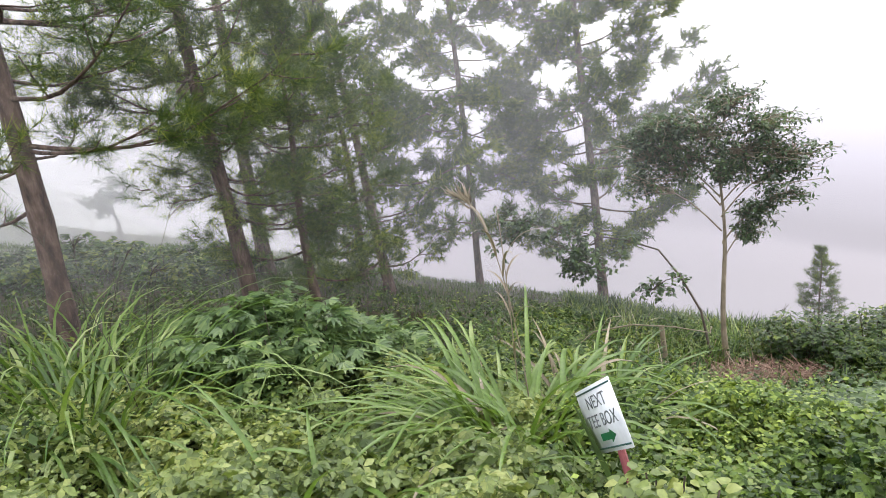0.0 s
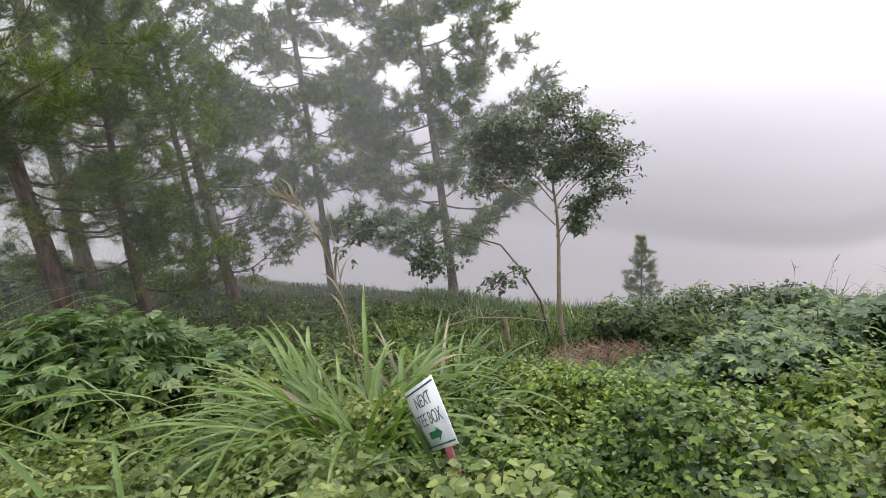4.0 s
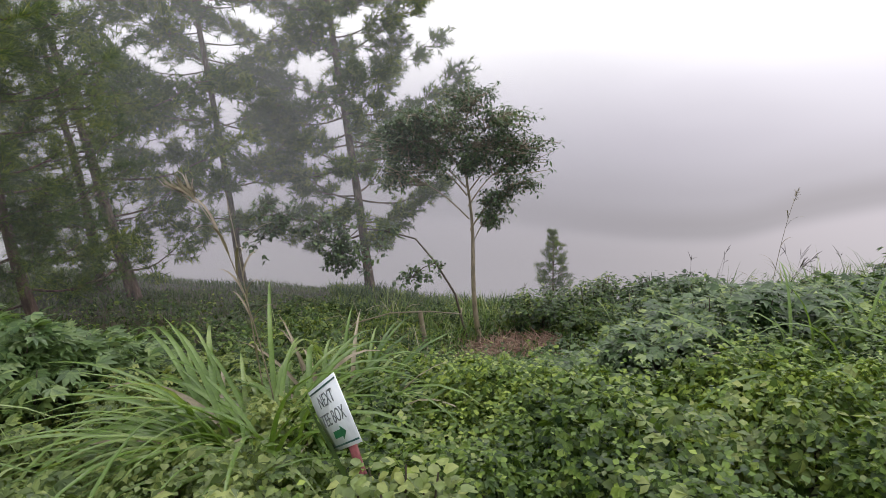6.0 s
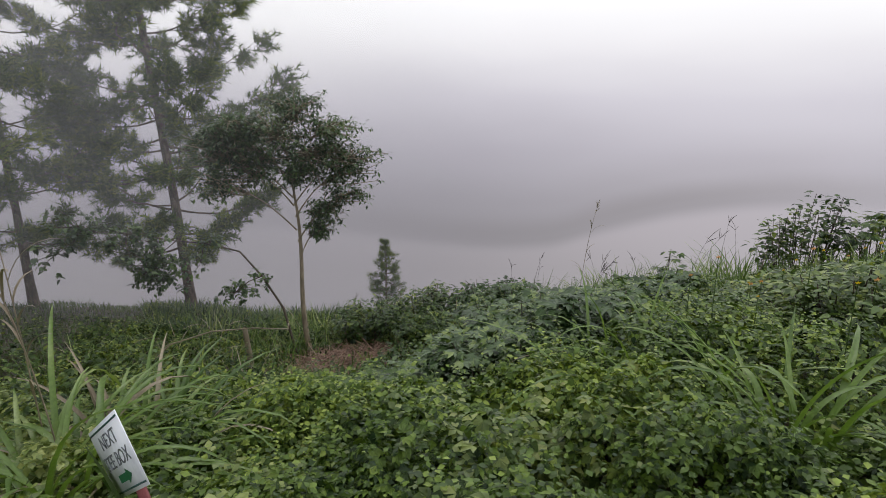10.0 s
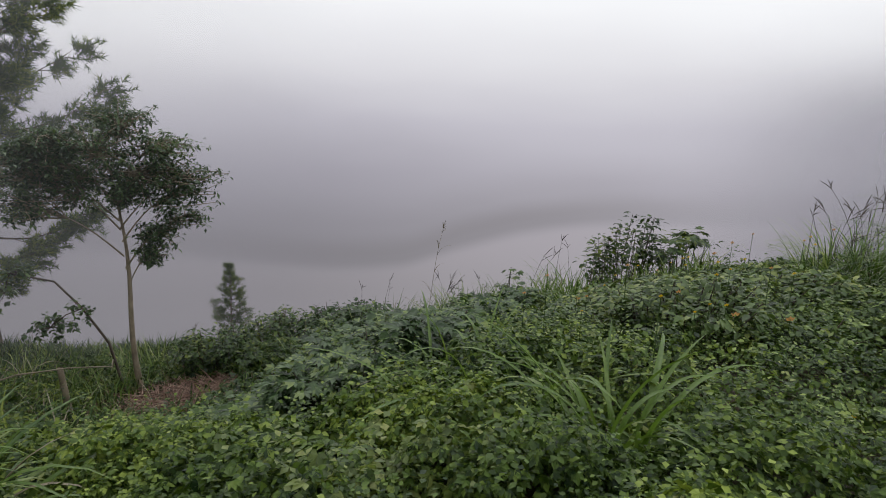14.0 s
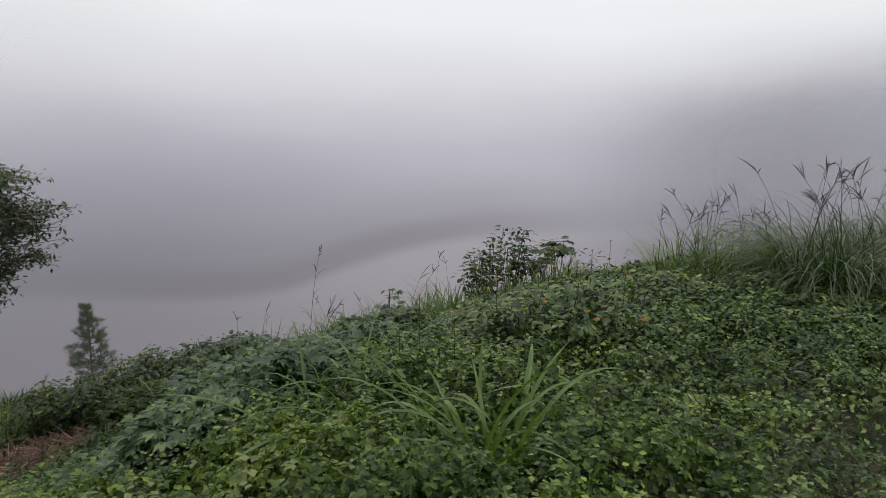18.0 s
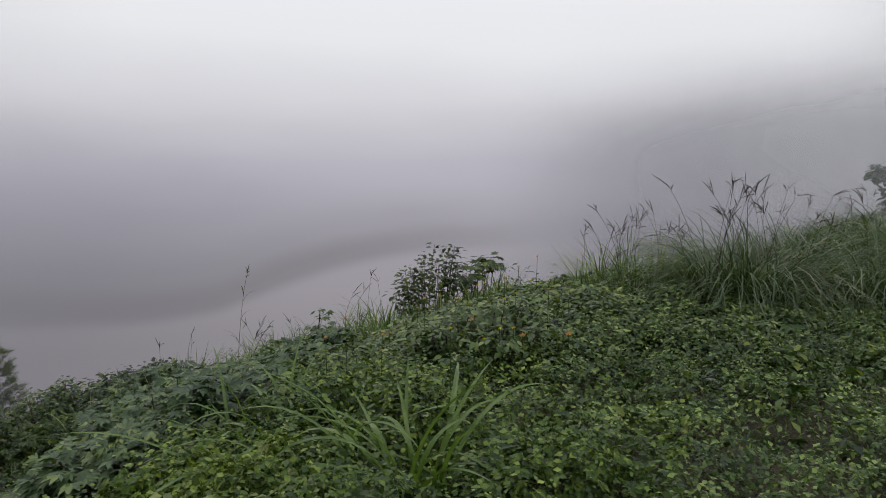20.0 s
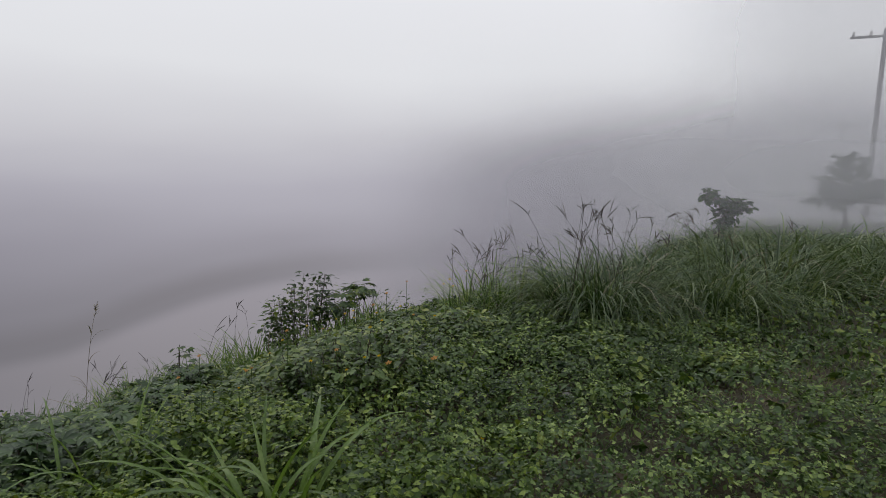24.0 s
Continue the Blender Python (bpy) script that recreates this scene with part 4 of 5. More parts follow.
SLIM = lobe(0, 1.0, 0.2, 0.2)
sx, sy = 4.33, 8.6
broad_tree("sapling_tree", (sx, sy, gz(sx, sy)), (4.32, 8.85, 0.35),
           [(3.35, 9.25, 0.38, 0.42, 0.30, 1.1), (3.75, 9.2, 0.08, 0.45, 0.28, 1.0), (3.62, 9.1, 0.76, 0.42, 0.26, 1.0), (4.1, 8.9, 0.62, 0.48, 0.32, 1.1), (4.55, 8.85, 0.97, 0.42, 0.24, 1.0),
            (4.9, 8.6, 0.66, 0.42, 0.22, 0.8), (5.12, 8.3, 0.24, 0.40, 0.16, 0.65), (5.0, 8.5, -0.05, 0.44, 0.2, 0.7), (4.55, 8.7, 0.3, 0.42, 0.26, 0.8), (5.1, 8.45, -0.38, 0.32, 0.12, 0.4),
            (4.4, 8.75, -0.02, 0.32, 0.18, 0.8), (4.85, 8.6, 0.38, 0.36, 0.2, 0.6), (3.5, 9.15, 0.55, 0.36, 0.26, 0.6),
            (4.62, 8.6, -0.88, 0.24, 0.16, 0.5), (3.3, 9.2, -0.12, 0.36, 0.18, 0.6), (4.75, 8.5, -0.55, 0.26, 0.16, 0.6), (3.95, 9.0, 0.3, 0.4, 0.24, 0.6)],
           41, "slender pale-trunked sapling with dark glossy leaves", SLIM, SAPLEAF, PALEBARK, 0.038, 1050, 0.085)



def bent_branch():
    """A half-broken leafy branch that reaches from the sapling's foot across to a small leafy crown."""
    rng = np.random.default_rng(43)
    base = np.array([4.15, 8.72, gz(4.15, 8.72)])
    ob = thing("bent_sapling", base, "bent thin sapling with a drooping leafy branch", "tree")
    path = np.array([base, (4.05, 8.9, -2.2), (3.9, 9.3, -1.72), (3.75, 9.8, -1.38), (3.3, 10.1, -1.22), (2.9, 10.3, -1.15), (2.3, 10.4, -0.95), (1.8, 10.5, -0.85)])
    part("trunk", tube(path, np.linspace(0.022, 0.006, 8), 6), TWIG, ob, smooth=True)
    for cx, cy, cz, rx, rz, n in ((2.52, 10.3, -1.5, 0.36, 0.42, 130), (2.2, 10.4, -0.95, 0.4, 0.2, 30), (1.6, 10.5, -0.75, 0.4, 0.25, 34), (1.25, 10.5, -1.1, 0.3, 0.3, 14), (3.2, 10.1, -1.5, 0.15, 0.2, 8), (3.55, 9.6, -2.0, 0.3, 0.16, 22), (3.9, 9.3, -1.72, 0.15, 0.15, 7), (3.35, 10.0, -1.2, 0.2, 0.12, 9)):
        c = np.array([cx, cy, cz])
        k = int(np.argmin(np.linalg.norm(path - c, axis=1)))
        o = c + rng.normal(0, 0.55, (n, 3)) * (rx, rx, rz)
        bits = [tube(np.stack([path[k], (path[k] + c) / 2 + (0, 0, 0.05), c]), np.array([0.01, 0.008, 0.005]), 5)]
        for t in o[::2]:
            bits.append(tube(np.stack([c, (c + t) / 2 + rng.normal(0, 0.02, 3), t]), np.array([0.006, 0.005, 0.003]), 4))
        tw = part("twig", joined(*bits), TWIG, ob)
        pos = np.repeat(o, 9, 0) + rng.normal(0, 0.03, (n * 9, 3))
        R = turned(rng.uniform(0, 6.283, n * 9), rng.normal(-0.35, 0.35, n * 9), rng.normal(0, 0.3, n * 9))
        part("foliage", strewn(OVATE, R, pos, rng.uniform(0.06, 0.12, n * 9)), SAPLEAF, tw, base=base)


bent_branch()


def stake(x, y, top, label):
    z = gz(x, y)
    ob = thing("cut_stump", (x, y, z), label, "stump")
    part("stem", tube(np.array([(x, y, z - 0.1), (x - 0.02, y, (z + top) / 2), (x - 0.05, y, top)]), np.array([0.05, 0.042, 0.035]), 8), PALEBARK, ob, smooth=True)


stake(3.1, 7.95, -1.95, "pale cut sapling stump in the grass")


# ---- grass clumps, shrubs and stalks ----
def clump(name, place, spread_r, n, length, width, mat, seed, label, lean=(0.05, 0.75), curl=(0.5, 1.7), dry=0.06, group="grass clumps", seeds=0, seed_len=(0.9, 1.3), lift=0.0, toward=None, seg=8, single=False):
    """A tussock: arching blades, some dry ones, and seed stalks where it has them."""
    rng = np.random.default_rng(seed)
    x0, y0 = place
    ob = thing(name, (x0, y0, gz(x0, y0)), label, "grass", group)

    def make(m, mat_, nm, lab=""):
        a = rng.uniform(0, 6.283, m)
        r = spread_r * np.sqrt(rng.uniform(0, 1, m))
        x, y = x0 + r * np.cos(a), y0 + r * np.sin(a)
        base = np.stack([x, y, ground_z(x, y) - 0.03 + lift * rng.uniform(0, 1, m)], -1)
        az = a + rng.normal(0, 0.7, m)
        if toward is not None:
            az = np.where(rng.uniform(0, 1, m) < 0.45, toward + rng.normal(0, 0.7, m), az)
        ln = rng.uniform(length[0], length[1], m)
        v, f = blades(base, az, ln, rng.uniform(lean[0], lean[1], m), rng.uniform(curl[0], curl[1], m), rng.uniform(width * 0.65, width * 1.2, m), seg)
        if single:
            k = (seg + 1) * 3
            for q in range(m):
                part("blade" if mat_ is not DRY else "dry_blade", (v[q * k:(q + 1) * k], f[:seg * 2]), mat_, ob, lab, True)
        else:
            tagged(part(nm, (v, f), mat_, ob, lab), kind="stuff")

    third = max(1, n // 3)
    for q in range(3):
        make(third, mat, "tussock")
    if dry:
        make(max(3, int(n * dry)), DRY, "dry_tussock", "withered straw-coloured blades")
    for q in range(seeds):
        a, r = rng.uniform(0, 6.283), spread_r * math.sqrt(rng.uniform(0, 1))
        x, y = x0 + r * math.cos(a), y0 + r * math.sin(a)
        h, tl = rng.uniform(*seed_len), rng.uniform(0.05, 0.35)
        u = np.linspace(0, 1, 7)
        d = rng.uniform(0, 6.283)
        p = np.stack([x + math.cos(d) * tl * h * u ** 2, y + math.sin(d) * tl * h * u ** 2, gz(x, y) + h * u * (1 - 0.1 * u)], -1)
        st = part("seed_stalk", tube(p, 0.0035 - 0.002 * u, 5), SEED, ob)
        tv = (p[-1] - p[-2]) / np.linalg.norm(p[-1] - p[-2])
        arms = []
        for _ in range(rng.integers(2, 6)):
            o = p[-1] - tv * rng.uniform(0, 0.10)
            w = tv + rng.normal(0, 0.5, 3)
            w = w / np.linalg.norm(w) * rng.uniform(0.09, 0.2)
            arms.append(tube(np.stack([o, o + w * 0.5, o + w + (0, 0, -0.02)]), np.array([0.002, 0.0042, 0.002]), 4))
        tagged(part("seed_head", joined(*arms), SEED, st, "thin brown fingered seed head", base=ob.location), kind="stuff")
    return ob


clump("grass_clump", (0.30, 2.85), 0.26, 210, (0.75, 1.5), 0.036, GRASS, 51, "big arching clump of broad green grass behind the sign", lean=(0.0, 0.6), curl=(1.4, 3.4), dry=0.04, single=True, seg=11, toward=3.4)
clump("grass_clump", (0.42, 1.99), 0.06, 12, (0.3, 0.5), 0.024, GRASS, 40, "few broad grass blades beside the sign", lean=(0.0, 0.5), curl=(0.6, 2.0), dry=0, single=True)
clump("grass_clump", (0.75, 3.15), 0.28, 90, (0.6, 1.15), 0.034, GRASS, 52, "clump of broad grass with withered blades", dry=0.3, lean=(0.0, 0.85), curl=(1.2, 2.8))
clump("grass_clump", (-2.35, 3.5), 0.5, 260, (1.0, 1.95), 0.026, GRASS, 53, "pale tall grass clump beside the pine", lean=(0.1, 0.9), curl=(1.6, 3.4), dry=0, seeds=5, seed_len=(1.4, 1.8))
clump("grass_clump", (-3.0, 4.6), 0.5, 220, (0.9, 1.7), 0.022, GRASS, 54, "pale tall grass clump below the pine", lean=(0.0, 0.75), curl=(1.4, 3.3), dry=0, seeds=2, seed_len=(1.2, 1.6))
clump("grass_clump", (-0.62, 2.15), 0.25, 16, (0.5, 0.95), 0.032, GRASS, 55, "small sprig of broad grass in the creeper", dry=0, lean=(0.0, 0.7), curl=(1.0, 2.8), lift=0.15, single=True)
clump("grass_clump", (-0.32, 2.35), 0.25, 14, (0.5, 0.95), 0.032, GRASS, 56, "small sprig of broad grass in the creeper", dry=0, lean=(0.0, 0.7), curl=(1.0, 2.8), lift=0.15, single=True)
clump("grass_clump", (-0.95, 2.6), 0.25, 14, (0.5, 0.95), 0.032, GRASS, 57, "small sprig of broad grass in the creeper", dry=0, lean=(0.0, 0.7), curl=(1.0, 2.8), lift=0.15, single=True)
clump("grass_clump", (-0.15, 2.9), 0.2, 14, (0.4, 0.8), 0.020, GRASS, 70, "thin sprig of grass in the creeper", dry=0, lean=(0.05, 1.0), lift=0.1)
clump("grass_clump", (-1.4, 2.9), 0.25, 14, (0.4, 0.75), 0.020, GRASS, 89, "thin sprig of grass in the creeper", dry=0, lean=(0.05, 1.0), lift=0.1)
clump("grass_clump", (2.82, 0.9), 0.24, 48, (0.4, 0.95), 0.03, GRASS, 58, "arching green grass clump at the edge of the lawn", lean=(0.0, 0.7), curl=(0.5, 3.6), dry=0, lift=0.16, single=True, seg=11)
clump("grass_clump", (3.25, 2.0), 0.3, 48, (0.5, 0.9), 0.016, GRASS, 160, "thin drooping grass among the lobed shrubs", lean=(0.0, 0.6), curl=(1.2, 3.4), dry=0.05, lift=0.2, single=True)
clump("grass_clump", (3.0, 1.6), 0.3, 51, (0.5, 1.1), 0.028, GRASS, 59, "arching green grass clump among the shrubs", lean=(0.1, 0.8), curl=(1.2, 3.6), dry=0, lift=0.16, single=True, seg=11)
clump("grass_clump", (3.6, 2.1), 0.35, 90, (0.5, 0.95), 0.019, GRASS, 60, "thin grass growing through a lobed-leaved shrub", dry=0.05, lean=(0.3, 0.95), curl=(1.0, 3.4))
clump("grass_clump", (7.6, 5.9), 0.7, 90, (0.4, 0.85), 0.017, GRASS, 61, "tangled grass along the edge of the bank", lean=(0.0, 0.6), curl=(0.4, 2.2), seeds=2, seed_len=(0.8, 1.2))
clump("grass_clump", (8.3, 4.6), 0.7, 80, (0.4, 0.8), 0.017, GRASS, 62, "tangled grass along the edge of the bank", lean=(0.0, 0.6), curl=(0.4, 2.2), seeds=2, seed_len=(0.8, 1.2))
clump("reed_clump", (6.7, -0.85), 0.5, 760, (0.75, 1.5), 0.012, SILVERGRASS, 63, "tall weeping silvery reed grass with brown seed heads", lean=(0.0, 0.7), curl=(1.7, 4.0), dry=0.02, seeds=20, seed_len=(0.95, 1.35))
clump("reed_clump", (7.4, 0.15), 0.6, 300, (0.4, 0.9), 0.014, GRASS, 64, "upright green reed grass with fingered seed heads", lean=(0.0, 0.6), curl=(0.6, 2.8), dry=0.02, seeds=24, seed_len=(0.55, 1.05))
clump("reed_clump", (7.1, -2.0), 0.55, 460, (0.8, 1.4), 0.012, SILVERGRASS, 65, "tall weeping silvery reed grass", lean=(0.0, 0.6), curl=(1.7, 4.0), dry=0.02, seeds=3, seed_len=(0.9, 1.2))
clump("reed_clump", (8.0, -3.0), 0.65, 260, (0.95, 1.6), 0.017, SILVERGRASS, 66, "tall weeping silvery reed grass", lean=(0.0, 0.8), curl=(1.7, 3.6), dry=0.02, seeds=1)
clump("reed_clump", (8.3, -1.5), 0.6, 260, (0.8, 1.4), 0.017, SILVERGRASS, 38, "tall weeping silvery reed grass", lean=(0.0, 0.6), curl=(1.2, 3.3), dry=0.02, seeds=2)
clump("reed_clump", (9.6, -3.4), 0.8, 300, (0.95, 1.6), 0.02, SILVERGRASS, 37, "tall weeping silvery reed grass", lean=(0.0, 0.8), curl=(1.7, 3.6), dry=0.02)
clump("reed_clump", (9.0, -4.7), 0.8, 400, (0.9, 1.5), 0.019, SILVERGRASS, 67, "tall weeping silvery reed grass", lean=(0.0, 0.8), curl=(1.7, 3.6), dry=0.02)
clump("reed_clump", (10.6, -4.5), 0.7, 200, (0.9, 1.5), 0.022, SILVERGRASS, 35, "weeping reed grass beyond the lawn", lean=(0.0, 0.8), curl=(1.7, 3.6), dry=0.02)
clump("reed_clump", (11.6, -6.2), 0.8, 180, (0.7, 1.1), 0.026, SILVERGRASS, 36, "weeping reed grass beyond the lawn", lean=(0.0, 0.8), curl=(1.7, 3.6), dry=0.02)
clump("reed_clump", (12.6, -4.9), 0.8, 180, (0.7, 1.1), 0.028, SILVERGRASS, 39, "weeping reed grass beyond the lawn", lean=(0.0, 0.8), curl=(1.7, 3.6), dry=0.02)
clump("reed_clump", (14.5, -6.8), 1.0, 160, (0.6, 1.0), 0.035, SILVERGRASS, 34, "weeping reed grass dim in the mist", lean=(0.0, 0.8), curl=(1.7, 3.6), dry=0.02)
clump("grass_clump", (5.9, 7.8), 0.5, 70, (0.5, 0.95), 0.018, GRASS, 33, "bright grass tuft between the dark shrubs", lean=(0.0, 0.5), curl=(0.4, 1.8))
clump("grass_clump", (6.9, 6.0), 0.5, 60, (0.5, 1.0), 0.018, GRASS, 32, "bright grass tuft between the dark shrubs", lean=(0.0, 0.5), curl=(0.4, 1.8))
clump("reed_clump", (9.9, -1.5), 0.6, 150, (0.7, 1.2), 0.018, SILVERGRASS, 130, "tall weeping reed grass over the edge", lean=(0.0, 0.7), curl=(1.2, 3.2), dry=0.02, seeds=2, seed_len=(1.0, 1.3))
clump("reed_clump", (11.3, -2.2), 0.7, 150, (0.7, 1.2), 0.022, SILVERGRASS, 131, "tall weeping reed grass over the edge", lean=(0.0, 0.7), curl=(1.2, 3.2), dry=0.02, seeds=2, seed_len=(1.0, 1.3))
clump("reed_clump", (12.4, -3.0), 0.7, 140, (0.7, 1.2), 0.024, SILVERGRASS, 132, "tall weeping reed grass over the edge", lean=(0.0, 0.7), curl=(1.2, 3.2), dry=0.02, seeds=2, seed_len=(1.0, 1.3))
clump("reed_clump", (13.3, -3.6), 0.8, 130, (0.7, 1.2), 0.026, SILVERGRASS, 133, "tall weeping reed grass over the edge", lean=(0.0, 0.7), curl=(1.2, 3.2), dry=0.02, seeds=2, seed_len=(1.0, 1.3))
clump("reed_clump", (15.2, -4.3), 0.8, 110, (0.7, 1.2), 0.03, SILVERGRASS, 134, "tall weeping reed grass over the edge", lean=(0.0, 0.7), curl=(1.2, 3.2), dry=0.02, seeds=2, seed_len=(1.0, 1.3))
clump("grass_clump", (2.2, 8.2), 0.7, 90, (0.5, 0.95), 0.013, GRASS, 150, "thin pale grass beside the sapling", dry=0.25, lean=(0.0, 0.6), curl=(0.6, 2.4))
clump("grass_clump", (3.2, 9.4), 0.7, 90, (0.5, 0.95), 0.013, GRASS, 151, "thin pale grass behind the sapling", dry=0.2, lean=(0.0, 0.6), curl=(0.6, 2.4))
clump("grass_clump", (1.1, 7.4), 0.7, 90, (0.5, 0.9), 0.013, GRASS, 152, "thin pale grass on the bank", dry=0.2, lean=(0.0, 0.6), curl=(0.6, 2.4))
clump("grass_clump", (5.3, 9.6), 0.8, 110, (0.5, 0.95), 0.013, GRASS, 153, "thin bright grass behind the straw heap", dry=0.1, lean=(0.0, 0.5), curl=(0.5, 2.0))
# these two tussocks take the dark weed_leaf, which paints in the hollow's shade
clump("grass_clump", (2.6, 7.0), 0.6, 110, (0.35, 0.8), 0.018, WEED, 68, "half withered grass beside the sapling", dry=0.3)
clump("grass_clump", (1.9, 5.4), 0.6, 110, (0.35, 0.8), 0.018, WEED, 69, "half withered grass on the bank", dry=0.3)


clump("grass_clump", (8.0, 5.3), 0.5, 170, (0.5, 1.05), 0.018, GRASS, 44, "tall grass standing over the edge", lean=(0.0, 0.4), curl=(0.2, 1.6), seeds=3, seed_len=(1.0, 1.45))
clump("grass_clump", (8.55, 4.0), 0.5, 150, (0.5, 1.0), 0.018, GRASS, 45, "tall grass standing over the edge", lean=(0.0, 0.4), curl=(0.2, 1.6), seeds=3, seed_len=(1.0, 1.45))
clump("grass_clump", (7.6, 6.9), 0.5, 130, (0.5, 1.05), 0.018, GRASS, 46, "tall grass standing over the edge", lean=(0.0, 0.4), curl=(0.2, 1.6), seeds=3, seed_len=(1.0, 1.45))
for x, y, seed in ((6.4, 4.9, 160), (6.9, 4.4, 161), (6.1, 5.6, 162), (7.3, 3.9, 163), (7.7, 3.3, 164), (5.9, 6.6, 165)):
    clump("grass_clump", (x, y), 0.35, 96, (0.55, 1.05), 0.014, GRASS, seed, "upright green grass tuft along the rim of the bank", lean=(0.0, 0.45), curl=(0.4, 1.9), dry=0.06, seeds=1, seed_len=(0.9, 1.15))
clump("grass_clump", (6.2, 9.3), 0.7, 60, (0.7, 1.2), 0.017, GRASS, 47, "tall grass behind the shrubs", lean=(0.0, 0.6), curl=(0.4, 2.2), seeds=2, seed_len=(0.8, 1.2))


def plumed_reed(foot, bend, tip, seed, label, mat=DRY, n=46, size=(0.08, 0.2)):
    """One tall dry reed stalk with hanging leaves and a feathery plume."""
    rng = np.random.default_rng(seed)
    foot = np.array([foot[0], foot[1], gz(*foot)])
    ob = thing("dry_reed", foot, label, "reed")
    bend, tip = np.array(bend), np.array(tip)
    u = np.linspace(0, 1, 14)[:, None]
    p = foot * (1 - u) ** 2 + 2 * bend * u * (1 - u) + tip * u ** 2
    part("stalk", tube(p, np.linspace(0.005, 0.002, 14), 6), mat, ob, smooth=True)
    d = p[-1] - p[-2]
    az0, pi0 = math.atan2(d[1], d[0]), math.atan2(d[2], math.hypot(d[0], d[1]))
    up = rng.uniform(0.86, 1.0, n)
    pos = np.stack([np.interp(up, u[:, 0], p[:, c]) for c in range(3)], -1)
    part("plume", strewn(leaflet(0.05, 0.3), turned(az0 + rng.normal(0, 0.45, n), pi0 + rng.normal(0, 0.4, n), rng.uniform(0, 6, n)), pos, rng.uniform(size[0], size[1], n)), mat, ob, "feathery dry plume")
    for q in range(5):
        k = rng.integers(4, 11)
        b = p[k:k + 1]
        v, f = blades(b, np.array([rng.uniform(0, 6.283)]), np.array([rng.uniform(0.2, 0.4)]), np.array([0.4]), np.array([1.6]), np.array([0.014]), 6)
        part("leaf", (v, f), mat, ob, smooth=True)


plumed_reed((0.45, 3.15), (0.42, 3.2, 0.75), (0.18, 3.25, 0.98), 94, "broken dry straw-coloured reed above the grass clump", n=34, size=(0.05, 0.14))
plumed_reed((0.40, 3.35), (0.40, 3.35, 0.5), (0.38, 3.4, 0.85), 95, "pale dry reed stalk in the grass clump", n=8, size=(0.03, 0.06))
plumed_reed((7.75, 5.9), (7.85, 5.85, -1.0), (7.97, 5.75, -0.50), 96, "single tall reed with a pale plume on the edge", n=22, size=(0.04, 0.09))


def bush(name, place, rx, height, n_stems, leaf, mat, size, seed, label, per=16, group="shrubs", up=0.15, bottom=0.45, roll=0.28):
    """A shrub of stems with leaves held out in layers, denser at the top."""
    rng = np.random.default_rng(seed)
    x0, y0 = place
    z0 = gz(x0, y0)
    ob = thing(name, (x0, y0, z0), label, "shrub", group)
    a = rng.uniform(0, 6.283, n_stems)
    r = rx * np.sqrt(rng.uniform(0, 1, n_stems))
    tip = np.stack([x0 + r * np.cos(a), y0 + r * np.sin(a)], -1)
    gzs = ground_z(tip[:, 0], tip[:, 1])
    hh = height * (0.55 + 0.45 * np.sqrt(np.clip(1 - (r / rx) ** 2, 0, 1))) * rng.uniform(0.8, 1.08, n_stems)
    bits, pos, az, pi = [], [], [], []
    for k in range(n_stems):
        b = np.array([x0 + 0.55 * (tip[k, 0] - x0), y0 + 0.55 * (tip[k, 1] - y0), 0.0])
        b[2] = gz(b[0], b[1]) - 0.03
        t = np.array([*tip[k], gzs[k] + hh[k]])
        mid = (b + t) / 2 + (*rng.normal(0, 0.03, 2), 0.04)
        bits.append(tube(np.stack([b, mid, t]), np.array([0.008, 0.006, 0.003]), 5))
        m = per
        u = bottom + (1 - bottom) * rng.uniform(0, 1, m) ** 0.7
        q = np.where(u[:, None] < 0.5, b + (mid - b) * (2 * u[:, None]), mid + (t - mid) * (2 * u[:, None] - 1))
        aa = rng.uniform(0, 6.283, m)
        out = rng.uniform(0.02, 0.14, m) * (size / 0.1)
        pos.append(q + np.stack([np.cos(aa) * out, np.sin(aa) * out, rng.uniform(-0.01, 0.04, m)], -1))
        az.append(aa)
        pi.append(rng.normal(up - 0.3, 0.28, m))
    tagged(part("twig_frame", joined(*bits), TWIG, ob, smooth=True), kind="stuff")
    pos, az, pi = np.concatenate(pos), np.concatenate(az), np.concatenate(pi)
    part("foliage", strewn(leaf, turned(az, pi, rng.normal(0, roll, len(az))), pos, rng.uniform(size * 0.65, size * 1.2, len(az))), mat, ob)
    return ob


bush("lobed_shrub", (-1.35, 4.55), 0.85, 0.98, 90, PINNATE, PALESHRUB, 0.125, 71, "broad fern-like shrub with pale lobed leaves", per=22, bottom=0.6, roll=0.3)
bush("lobed_shrub", (-0.75, 4.75), 0.55, 0.8, 44, PINNATE, PALESHRUB, 0.12, 72, "fern-like shrub with pale lobed leaves", per=20, bottom=0.6, roll=0.3)
bush("lobed_shrub", (3.5, 2.9), 0.8, 0.7, 70, PALMATE, SHRUB, 0.085, 73, "spreading shrub with large lobed leaves", per=30, bottom=0.7, roll=0.25)
bush("lobed_shrub", (4.7, 3.2), 0.85, 0.62, 70, PALMATE, SHRUB, 0.085, 74, "spreading shrub with large lobed leaves", per=30, bottom=0.7, roll=0.25)
bush("lobed_shrub", (3.0, 2.75), 0.55, 0.55, 44, PALMATE, SHRUB, 0.085, 75, "spreading shrub with large lobed leaves", per=26, bottom=0.65, roll=0.25)
